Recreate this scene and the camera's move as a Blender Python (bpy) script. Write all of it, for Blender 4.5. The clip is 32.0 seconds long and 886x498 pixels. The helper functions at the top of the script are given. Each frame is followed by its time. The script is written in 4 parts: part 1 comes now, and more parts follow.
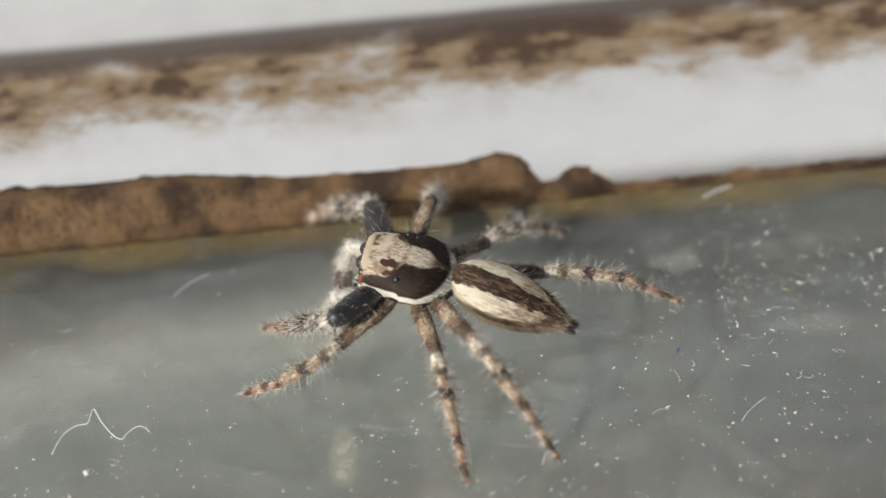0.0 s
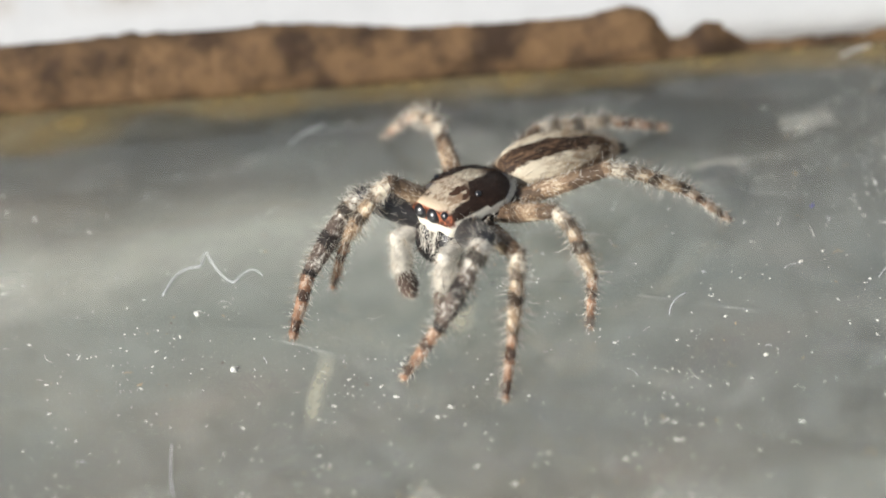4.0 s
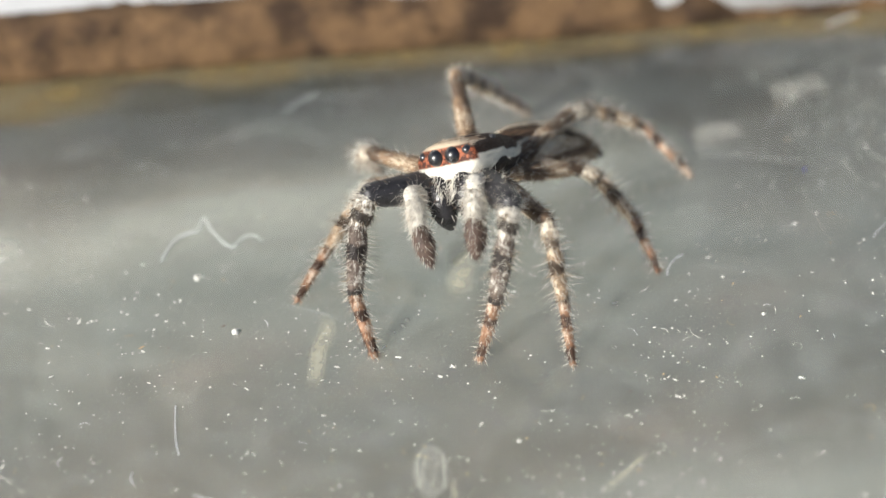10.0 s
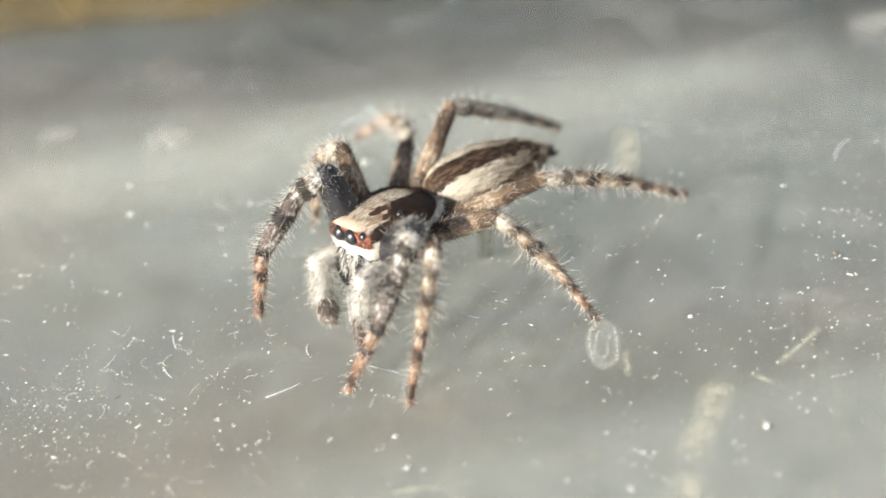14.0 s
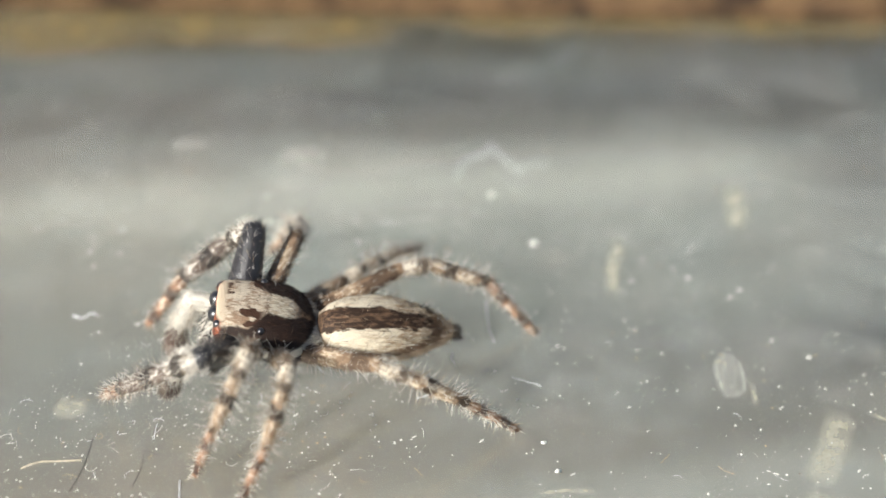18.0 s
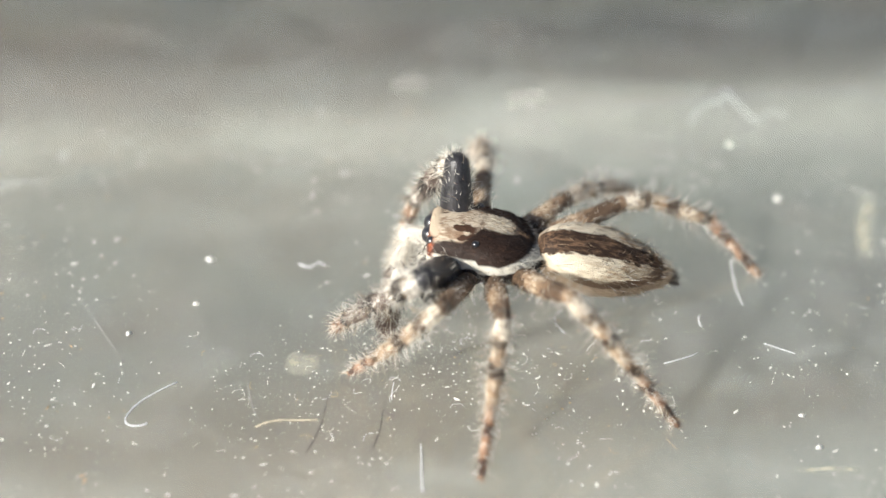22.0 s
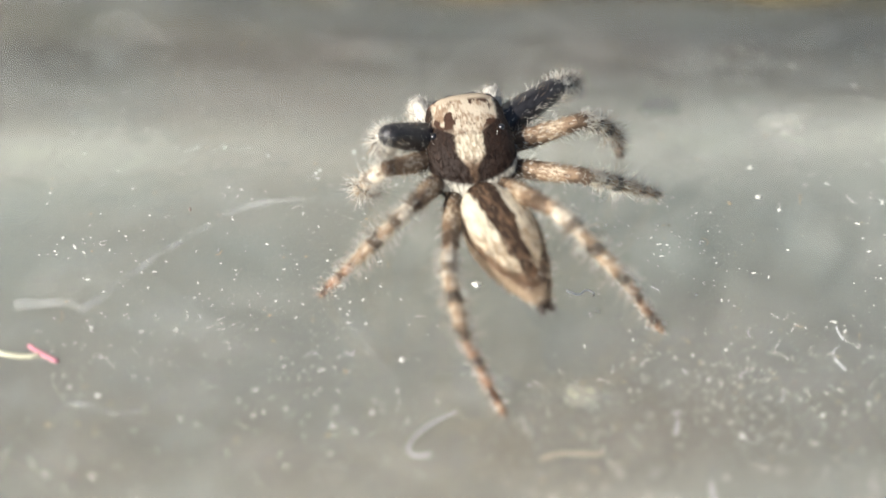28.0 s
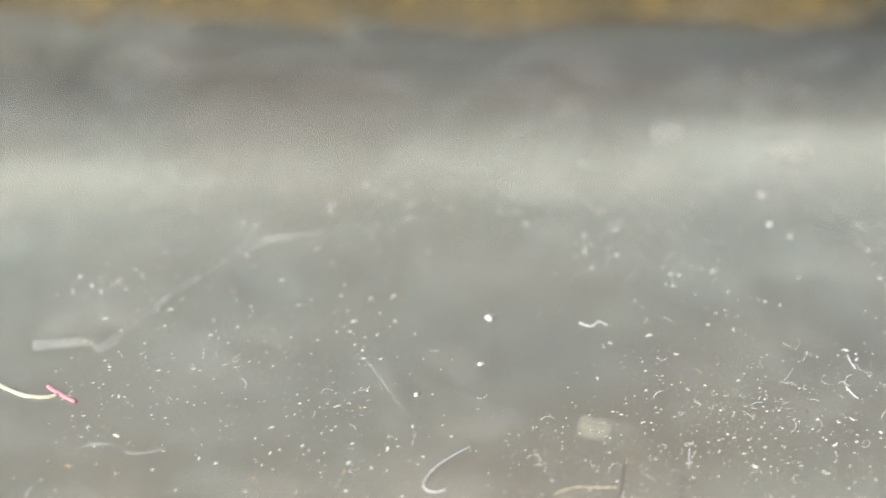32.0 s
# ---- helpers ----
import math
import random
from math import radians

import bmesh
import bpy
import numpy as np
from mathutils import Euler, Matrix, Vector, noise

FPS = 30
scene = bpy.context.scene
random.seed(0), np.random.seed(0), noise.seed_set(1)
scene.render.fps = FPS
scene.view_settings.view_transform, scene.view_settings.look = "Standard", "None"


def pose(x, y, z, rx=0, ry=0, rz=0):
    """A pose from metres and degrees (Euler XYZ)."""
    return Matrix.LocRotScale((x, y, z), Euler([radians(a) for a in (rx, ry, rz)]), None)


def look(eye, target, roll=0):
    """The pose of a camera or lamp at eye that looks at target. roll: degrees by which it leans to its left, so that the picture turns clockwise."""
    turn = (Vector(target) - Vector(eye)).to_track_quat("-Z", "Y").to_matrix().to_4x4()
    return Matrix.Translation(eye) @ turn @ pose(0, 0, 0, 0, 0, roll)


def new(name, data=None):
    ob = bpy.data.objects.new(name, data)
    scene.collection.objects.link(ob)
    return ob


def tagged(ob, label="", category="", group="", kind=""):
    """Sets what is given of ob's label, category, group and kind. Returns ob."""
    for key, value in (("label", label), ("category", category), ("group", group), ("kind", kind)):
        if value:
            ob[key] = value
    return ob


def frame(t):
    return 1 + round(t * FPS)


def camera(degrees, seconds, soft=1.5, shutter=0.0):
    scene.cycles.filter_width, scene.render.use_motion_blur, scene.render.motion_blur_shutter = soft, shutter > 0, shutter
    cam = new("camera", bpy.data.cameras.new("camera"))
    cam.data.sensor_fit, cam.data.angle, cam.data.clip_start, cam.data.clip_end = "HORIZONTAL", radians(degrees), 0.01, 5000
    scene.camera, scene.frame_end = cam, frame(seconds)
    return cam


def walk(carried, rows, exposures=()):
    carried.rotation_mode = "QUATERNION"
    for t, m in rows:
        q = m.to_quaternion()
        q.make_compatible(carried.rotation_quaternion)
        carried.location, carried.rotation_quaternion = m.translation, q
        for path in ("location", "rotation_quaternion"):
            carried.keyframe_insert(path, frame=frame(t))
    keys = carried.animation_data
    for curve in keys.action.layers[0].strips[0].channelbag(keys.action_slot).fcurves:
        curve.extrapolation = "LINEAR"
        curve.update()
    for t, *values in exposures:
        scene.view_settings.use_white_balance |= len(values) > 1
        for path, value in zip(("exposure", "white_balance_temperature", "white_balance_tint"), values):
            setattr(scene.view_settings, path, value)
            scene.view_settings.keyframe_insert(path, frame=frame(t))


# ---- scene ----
# A jumping spider walks over a dusty window pane beside its painted frame.
# Work is in millimetres; MM turns them into metres.
MM = 0.001

cam = camera(27.53, 32.0, soft=1.4, shutter=0.5)
cam.data.dof.use_dof = True
cam.data.dof.aperture_fstop = 36.0
walk(cam, [
    (0.0, pose(0.00552, -0.03562, 0.04028, 48.825, 2.462, -8.868)),
    (0.5, pose(0.00537, -0.03535, 0.04002, 48.978, 2.598, -8.645)),
    (1.0, pose(0.00538, -0.03504, 0.03975, 48.873, 2.520, -8.529)),
    (1.5, pose(0.00510, -0.03487, 0.03989, 48.557, 2.256, -8.766)),
    (2.0, pose(0.00459, -0.03491, 0.03941, 48.691, 2.322, -8.579)),
    (2.5, pose(0.00485, -0.03530, 0.03907, 48.629, 2.537, -8.090)),
    (3.0, pose(0.00475, -0.03575, 0.03873, 48.399, 2.645, -7.787)),
    (3.5, pose(0.00443, -0.03593, 0.03787, 48.577, 3.051, -6.964)),
    (4.0, pose(0.00474, -0.03628, 0.03648, 47.643, 3.807, -5.584)),
    (4.5, pose(0.00504, -0.03638, 0.03702, 46.960, 2.670, -6.609)),
    (6.5, pose(0.00328, -0.03632, 0.03677, 45.987, 2.788, -7.061)),
    (7.0, pose(0.00357, -0.03647, 0.03657, 46.154, 3.128, -6.869)),
    (7.5, pose(0.00340, -0.03677, 0.03639, 46.201, 3.037, -6.905)),
    (8.0, pose(0.00325, -0.03698, 0.03621, 46.505, 3.155, -6.669)),
    (8.5, pose(0.00344, -0.03710, 0.03620, 47.125, 3.109, -6.716)),
    (9.0, pose(0.00326, -0.03690, 0.03617, 46.983, 2.880, -6.946)),
    (9.5, pose(0.00332, -0.03701, 0.03615, 47.184, 3.052, -6.796)),
    (10.0, pose(0.00323, -0.03712, 0.03596, 47.615, 2.947, -6.871)),
    (10.5, pose(0.00329, -0.03703, 0.03595, 47.529, 2.942, -6.771)),
    (11.0, pose(0.00309, -0.03701, 0.03589, 47.581, 2.689, -6.938)),
    (12.0, pose(0.00300, -0.03757, 0.03528, 47.552, 3.527, -6.050)),
    (12.5, pose(0.00251, -0.03848, 0.03458, 47.687, 3.773, -5.750)),
    (13.0, pose(0.00202, -0.03862, 0.03472, 46.587, 4.396, -5.040)),
    (13.5, pose(0.00174, -0.03880, 0.03473, 46.775, 4.630, -4.812)),
    (14.0, pose(0.00118, -0.03886, 0.03461, 46.716, 5.059, -4.267)),
    (14.5, pose(-0.00017, -0.03936, 0.03379, 47.423, 4.609, -4.056)),
    (16.5, pose(-0.00732, -0.03974, 0.03483, 44.925, -2.704, -4.745)),
    (17.0, pose(-0.00721, -0.04038, 0.03502, 45.413, -2.311, -4.635)),
    (17.5, pose(-0.00730, -0.04170, 0.03556, 49.268, -2.017, -4.562)),
    (18.0, pose(-0.00764, -0.04222, 0.03518, 50.133, -2.116, -4.701)),
    (18.5, pose(-0.00786, -0.04233, 0.03516, 49.684, -1.860, -4.288)),
    (19.0, pose(-0.00785, -0.04186, 0.03510, 48.894, -1.839, -3.932)),
    (19.5, pose(-0.00819, -0.04112, 0.03509, 47.737, -2.185, -3.910)),
    (20.0, pose(-0.00848, -0.04040, 0.03546, 47.464, -2.419, -3.868)),
    (20.5, pose(-0.01112, -0.03996, 0.03489, 47.639, -3.060, -3.783)),
    (21.0, pose(-0.01157, -0.03953, 0.03448, 47.327, -1.350, -1.790)),
    (21.5, pose(-0.01160, -0.03946, 0.03422, 47.371, -1.343, -1.671)),
    (22.0, pose(-0.01157, -0.03924, 0.03412, 47.310, -1.303, -1.522)),
    (22.5, pose(-0.01173, -0.03911, 0.03416, 47.308, -1.628, -1.748)),
    (23.0, pose(-0.01175, -0.03907, 0.03412, 47.283, -1.714, -1.837)),
    (23.5, pose(-0.01174, -0.03918, 0.03406, 47.362, -1.840, -1.889)),
    (24.0, pose(-0.01165, -0.03910, 0.03413, 47.111, -1.818, -1.832)),
    (24.5, pose(-0.01165, -0.03909, 0.03407, 47.124, -1.929, -1.883)),
    (26.5, pose(-0.01609, -0.03871, 0.03432, 46.408, -2.303, -1.469)),
    (27.0, pose(-0.01718, -0.03823, 0.03403, 46.237, -2.205, -0.989)),
    (27.5, pose(-0.01752, -0.03802, 0.03406, 46.528, -1.627, -0.174)),
    (28.0, pose(-0.01762, -0.03792, 0.03409, 47.039, -1.218, 0.400)),
    (28.5, pose(-0.01753, -0.03747, 0.03429, 47.276, -0.843, 0.733)),
    (29.0, pose(-0.01734, -0.03733, 0.03471, 47.178, -1.344, -0.249)),
    (29.5, pose(-0.01726, -0.03728, 0.03468, 47.505, -1.802, -0.885)),
    (30.0, pose(-0.01728, -0.03702, 0.03488, 47.124, -1.763, -0.821)),
    (30.5, pose(-0.01677, -0.03668, 0.03566, 46.315, -1.488, -0.708)),
    (31.0, pose(-0.01692, -0.03669, 0.03570, 46.296, -1.431, -1.047)),
    (31.5, pose(-0.01743, -0.03675, 0.03552, 46.310, -1.145, -0.667)),
    (32.0, pose(-0.01738, -0.03755, 0.03511, 46.962, -0.094, 0.307)),
], exposures=[(0.0, -0.28), (2.0, -0.19), (3.0, -0.1), (4.0, 0.09), (8.0, 0.25), (10.5, 0.17), (12.0, 0.19), (13.0, 0.49), (17.0, 0.45), (18.0, 0.37), (20.0, 0.47), (24.0, 0.45), (32.0, 0.37)])

# ---- light: a low-angled clear sun from the left and an open sky ----
SUN_FROM = Vector((-0.72, -0.53, 0.57)).normalized()
world = bpy.data.worlds.new("sky")
scene.world = world
world.use_nodes = True
wn = world.node_tree.nodes
sky = wn.new("ShaderNodeTexSky")
sky.sky_type, sky.sun_disc = "NISHITA", False
sky.sun_elevation = math.asin(SUN_FROM.z)
sky.sun_rotation = math.atan2(SUN_FROM.x, SUN_FROM.y)
wn["Background"].inputs["Strength"].default_value = 0.068
world.node_tree.links.new(sky.outputs["Color"], wn["Background"].inputs["Color"])
sun_data = bpy.data.lights.new("sun", "SUN")
sun_data.energy, sun_data.angle, sun_data.color = 5.0, radians(0.6), (1.0, 0.965, 0.905)
sun = new("sun", sun_data)
sun.matrix_world = look(SUN_FROM, (0, 0, 0))


# ---- materials ----
class Shade:
    """A small helper for node materials."""

    def __init__(self, name, rough=0.6, spec=0.4):
        self.mat = bpy.data.materials.new(name)
        self.mat.use_nodes = True
        self.n, self.l = self.mat.node_tree.nodes, self.mat.node_tree.links
        self.bsdf = self.n["Principled BSDF"]
        self.bsdf.inputs["Roughness"].default_value = rough
        self.bsdf.inputs["Specular IOR Level"].default_value = spec
        tc = self.n.new("ShaderNodeTexCoord")
        mp = self.n.new("ShaderNodeMapping")
        mp.inputs["Scale"].default_value = (1000, 1000, 1000)
        self.l.new(tc.outputs["Object"], mp.inputs["Vector"])
        self.co = mp.outputs["Vector"]
        sep = self.n.new("ShaderNodeSeparateXYZ")
        self.l.new(self.co, sep.inputs[0])
        self.x, self.y, self.z = sep.outputs

    def put(self, sock, value):
        if hasattr(value, "is_linked"):
            self.l.new(value, sock)
        else:
            sock.default_value = value

    def math(self, op, a, b=0.0, c=0.0):
        m = self.n.new("ShaderNodeMath")
        m.operation = op
        for s, v in zip(m.inputs, (a, b, c)):
            self.put(s, v)
        return m.outputs[0]

    def noise(self, scale, detail=3.0, rough=0.55, vec=None):
        m = self.n.new("ShaderNodeTexNoise")
        m.inputs["Scale"].default_value, m.inputs["Detail"].default_value, m.inputs["Roughness"].default_value = scale, detail, rough
        self.l.new(vec or self.co, m.inputs["Vector"])
        return m.outputs["Fac"]

    def stretch(self, sx, sy, sz):
        m = self.n.new("ShaderNodeMapping")
        m.inputs["Scale"].default_value = (sx, sy, sz)
        self.l.new(self.co, m.inputs["Vector"])
        return m.outputs["Vector"]

    def step(self, v, lo, hi):
        m = self.n.new("ShaderNodeMapRange")
        m.interpolation_type = "SMOOTHSTEP"
        self.put(m.inputs["Value"], v)
        m.inputs["From Min"].default_value, m.inputs["From Max"].default_value = lo, hi
        return m.outputs["Result"]

    def mix(self, f, a, b):
        m = self.n.new("ShaderNodeMix")
        m.data_type = "RGBA"
        self.put(m.inputs["Factor"], f)
        for s, v in ((m.inputs[6], a), (m.inputs[7], b)):
            self.put(s, (*v, 1.0) if isinstance(v, tuple) else v)
        return m.outputs[2]

    def colour(self, v):
        self.put(self.bsdf.inputs["Base Color"], (*v, 1.0) if isinstance(v, tuple) else v)
        return self

    def bump(self, h, dist, strength=0.6):
        m = self.n.new("ShaderNodeBump")
        m.inputs["Distance"].default_value, m.inputs["Strength"].default_value = dist, strength
        self.l.new(h, m.inputs["Height"])
        self.l.new(m.outputs["Normal"], self.bsdf.inputs["Normal"])
        return self


DARK = (0.024, 0.012, 0.007)


def carapace_material():
    s = Shade("carapace_scales", 0.55, 0.35)
    n1, n2 = s.noise(2.2, 4), s.noise(9.0, 3)
    wob = s.math("ADD", s.math("MULTIPLY", s.math("SUBTRACT", n1, 0.5), 0.20), s.math("MULTIPLY", s.math("SUBTRACT", n2, 0.5), 0.18))
    ay = s.math("ADD", s.math("ABSOLUTE", s.y), wob)
    xx = s.math("ADD", s.x, s.math("MULTIPLY", wob, 0.8))
    # beige head, a pinch, a pale spot behind it that runs out in a narrow stripe; dark brown flanks
    head = s.math("MULTIPLY", s.step(xx, -0.20, 0.62), 0.72)
    spot = s.math("MULTIPLY", s.step(s.math("ABSOLUTE", s.math("ADD", xx, 0.22)), 0.75, 0.20), 0.22)
    width = s.math("ADD", s.math("ADD", 0.07, s.math("MULTIPLY", s.step(xx, -1.3, -0.5), 0.08)), s.math("MAXIMUM", head, spot))
    side = s.step(s.math("SUBTRACT", ay, width), -0.06, 0.06)
    fine = s.noise(14.0, 3, 0.6, s.stretch(0.35, 1.3, 1))
    top = s.mix(s.step(s.math("ADD", s.math("MULTIPLY", n1, 0.6), s.math("MULTIPLY", fine, 0.4)), 0.38, 0.54), (0.33, 0.22, 0.14), (0.68, 0.58, 0.44))
    streaks = s.math("ADD", s.noise(2.0, 4, 0.62, s.stretch(0.7, 1.4, 1)), s.math("MULTIPLY", s.math("MULTIPLY", s.step(ay, 0.26, 0.46), s.step(xx, 0.95, 0.65)), 0.07))
    top = s.mix(s.math("MULTIPLY", s.step(streaks, 0.51, 0.57), s.step(s.x, 0.05, 0.35)), top, (0.075, 0.036, 0.020))
    top = s.mix(s.math("MULTIPLY", s.step(xx, 0.15, 0.0), s.step(xx, -0.75, -0.5)), top, s.mix(s.step(fine, 0.4, 0.65), (0.50, 0.40, 0.28), (0.76, 0.69, 0.54)))
    top = s.mix(s.step(xx, -0.55, -0.85), top, (0.16, 0.10, 0.06))
    pinch = s.math("MULTIPLY", s.step(s.math("ABSOLUTE", s.math("SUBTRACT", xx, 0.14)), 0.16, 0.06), s.step(n2, 0.40, 0.55))
    top = s.mix(s.math("MULTIPLY", pinch, 0.45), top, (0.13, 0.075, 0.045))
    col = s.mix(side, top, s.mix(s.step(fine, 0.5, 0.8), DARK, (0.075, 0.038, 0.022)))
    # white lateral margin, highest on the cheek, with a wedge behind it
    low = s.math("ADD", s.z, s.math("MULTIPLY", s.math("SUBTRACT", n1, 0.5), 0.10))
    rise = s.math("ADD", s.math("MULTIPLY", s.step(s.math("ADD", s.x, s.math("MULTIPLY", wob, 0.5)), 0.10, 0.24), 0.11), s.math("ADD", -0.01, s.math("MULTIPLY", s.step(s.x, -0.2, -1.0), 0.10)))
    low = s.math("SUBTRACT", low, rise)
    foot = s.math("ADD", low, s.math("MULTIPLY", s.step(s.x, 0.95, 0.4), -0.27))
    band = s.math("MULTIPLY", s.step(low, 0.27, 0.19), s.step(foot, -0.34, -0.26))
    col = s.mix(band, col, s.mix(fine, (0.62, 0.58, 0.48), (0.80, 0.77, 0.68)))
    col = s.mix(s.step(foot, -0.28, -0.36), col, (0.03, 0.022, 0.018))
    # rust scales round the eyes, white face below them
    face = s.step(s.x, 1.26, 1.38)
    eye = s.math("MULTIPLY", face, s.step(s.math("ADD", s.z, s.math("MULTIPLY", wob, 0.4)), 0.16, 0.24))
    col = s.mix(eye, col, s.mix(s.step(n2, 0.42, 0.62), (0.07, 0.022, 0.012), (0.34, 0.10, 0.045)))
    rim = s.math("MULTIPLY", s.step(s.x, 1.15, 1.3), s.step(s.z, 0.64, 0.72))
    col = s.mix(rim, col, (0.58, 0.47, 0.34))
    s.colour(col)
    return s.bump(s.noise(26, 3), 0.00004).mat


def abdomen_material():
    s = Shade("abdomen_scales", 0.6, 0.3)
    n1, n2 = s.noise(2.5, 4), s.noise(11.0, 3, 0.6, s.stretch(0.22, 1, 1))
    ay = s.math("ADD", s.math("ABSOLUTE", s.y), s.math("ADD", s.math("MULTIPLY", s.math("SUBTRACT", n1, 0.5), 0.34), s.math("MULTIPLY", s.math("SUBTRACT", n2, 0.5), 0.22)))
    back = s.step(s.x, -0.5, -2.7)
    ay = s.math("ADD", ay, s.math("MULTIPLY", s.step(s.x, -0.8, -3.8), 0.16))
    mid = s.math("MULTIPLY", s.step(ay, 0.38, 0.30), s.step(s.z, -0.2, 0.1))
    pale = s.mix(s.step(s.math("ADD", n2, s.math("MULTIPLY", back, -0.20)), 0.14, 0.50), (0.36, 0.245, 0.145), (0.74, 0.655, 0.50))
    pale = s.mix(s.math("MULTIPLY", s.step(n1, 0.52, 0.66), s.math("ADD", 0.12, s.math("MULTIPLY", back, 0.28))), pale, (0.20, 0.125, 0.075))
    core = s.mix(s.step(n2, 0.42, 0.72), (0.040, 0.023, 0.014), (0.20, 0.12, 0.07))
    col = s.mix(mid, pale, core)
    low = s.math("ADD", s.z, s.math("ADD", s.math("MULTIPLY", s.math("SUBTRACT", n1, 0.5), 0.22), s.math("MULTIPLY", s.x, -0.03)))
    line = s.math("MULTIPLY", s.step(low, 0.30, 0.22), s.step(low, 0.02, 0.10))
    col = s.mix(s.step(low, 0.16, 0.02), col, s.mix(n2, (0.26, 0.17, 0.105), (0.52, 0.40, 0.28)))
    col = s.mix(s.math("MULTIPLY", line, s.math("ADD", 0.25, s.math("MULTIPLY", s.step(s.x, -0.4, -1.2), 0.75))), col, (0.16, 0.095, 0.055))
    col = s.mix(s.step(s.x, -3.75, -4.0), col, (0.05, 0.03, 0.02))
    s.colour(col)
    return s.bump(s.noise(26, 3), 0.00004).mat


def leg_material(name, base, pale, dark, rings=0.8, share=0.35, tone=0.5, strength=0.9):
    """Mottled leg with uneven dark rings along its own x axis; tone is the share of pale scales."""
    s = Shade(name, 0.55, 0.35)
    n1, n2, n3 = s.noise(1.5, 3), s.noise(7.0, 4, 0.65), s.noise(9.0, 3, 0.6, s.stretch(0.25, 1, 1))
    u = s.math("ADD", s.math("MULTIPLY", s.x, rings), s.math("ADD", s.math("MULTIPLY", n1, 0.9), s.math("MULTIPLY", n2, 0.30)))
    ring_ = s.math("SINE", s.math("MULTIPLY", u, 6.283))
    blend = s.math("ADD", s.math("MULTIPLY", n2, 0.5), s.math("MULTIPLY", n3, 0.5))
    deep = tuple(c * 0.55 for c in base)
    col = s.mix(s.step(blend, 0.36, 0.52), deep, base)
    col = s.mix(s.step(s.math("ADD", blend, s.math("MULTIPLY", ring_, -0.05)), 0.62 - 0.2 * tone, 0.74 - 0.2 * tone), col, pale)
    lim = 1.0 - 2 * share
    f = s.math("MULTIPLY", s.step(s.math("ADD", ring_, s.math("MULTIPLY", s.math("SUBTRACT", n3, 0.5), 1.1)), lim - 0.1, lim + 0.35), strength)
    col = s.mix(f, col, s.mix(s.step(n3, 0.55, 0.75), dark, base))
    s.colour(col)
    return s.bump(s.noise(30, 2), 0.00003).mat


def plain(name, col, rough=0.6, spec=0.4, vary=0.25, scale=6.0, bump=0.00003):
    s = Shade(name, rough, spec)
    dark = tuple(c * (1 - vary) for c in col)
    s.colour(s.mix(s.step(s.noise(scale, 4), 0.35, 0.65), dark, col))
    return s.bump(s.noise(scale * 4, 3), bump).mat


M_CARA, M_ABD = carapace_material(), abdomen_material()
M_FEMUR = leg_material("femur_scales", (0.30, 0.20, 0.125), (0.62, 0.51, 0.37), (0.065, 0.040, 0.025), 0.6, 0.38, 0.55, 0.8)
M_LEG = leg_material("banded_leg_scales", (0.35, 0.235, 0.145), (0.72, 0.62, 0.47), (0.026, 0.016, 0.010), 1.0, 0.44, 0.6)
M_FRONT = plain("dark_front_femur", (0.035, 0.033, 0.036), 0.32, 0.6, 0.5, 5)
M_KNEE = leg_material("pale_knee_scales", (0.46, 0.36, 0.26), (0.78, 0.71, 0.58), (0.05, 0.032, 0.022), 0.9, 0.26, 0.8, 0.8)
M_FRONTKNEE = leg_material("front_knee_scales", (0.22, 0.17, 0.12), (0.80, 0.76, 0.68), (0.02, 0.015, 0.012), 0.9, 0.36, 0.8)
M_FRONTLEG = leg_material("front_leg_scales", (0.13, 0.095, 0.075), (0.76, 0.72, 0.64), (0.014, 0.011, 0.010), 0.8, 0.52, 0.38)
M_TARSUS = leg_material("tarsus_scales", (0.31, 0.165, 0.095), (0.66, 0.53, 0.41), (0.035, 0.018, 0.012), 1.1, 0.38, 0.5)
M_CLAW = plain("dark_claw_tuft", (0.03, 0.024, 0.024), 0.8, 0.2)
M_HAIR = plain("pale_bristle", (0.80, 0.76, 0.67), 0.5, 0.4, 0.2)
M_THAIR = plain("tan_bristle", (0.50, 0.38, 0.25), 0.5, 0.4, 0.3)
M_DHAIR = plain("brown_bristle", (0.12, 0.075, 0.05), 0.5, 0.4, 0.3)
M_EYE = plain("black_glossy_eye", (0.006, 0.006, 0.009), 0.36, 1.0, 0.1, 1.0, 0.0)
for key, value in (("Coat Weight", 0.6), ("Coat Roughness", 0.2), ("Coat IOR", 1.5)):
    M_EYE.node_tree.nodes["Principled BSDF"].inputs[key].default_value = value
M_CHEL = plain("glossy_black_chelicera", (0.03, 0.028, 0.03), 0.25, 0.6, 0.4, 4)
M_PALP = plain("white_palp_scales", (0.74, 0.70, 0.62), 0.6, 0.3, 0.25, 5)
M_PALPTIP = plain("dark_palp_tip", (0.13, 0.085, 0.065), 0.55, 0.4, 0.4, 5)
M_STERNUM = plain("dark_sternum", (0.06, 0.045, 0.035), 0.5, 0.4, 0.4, 4)


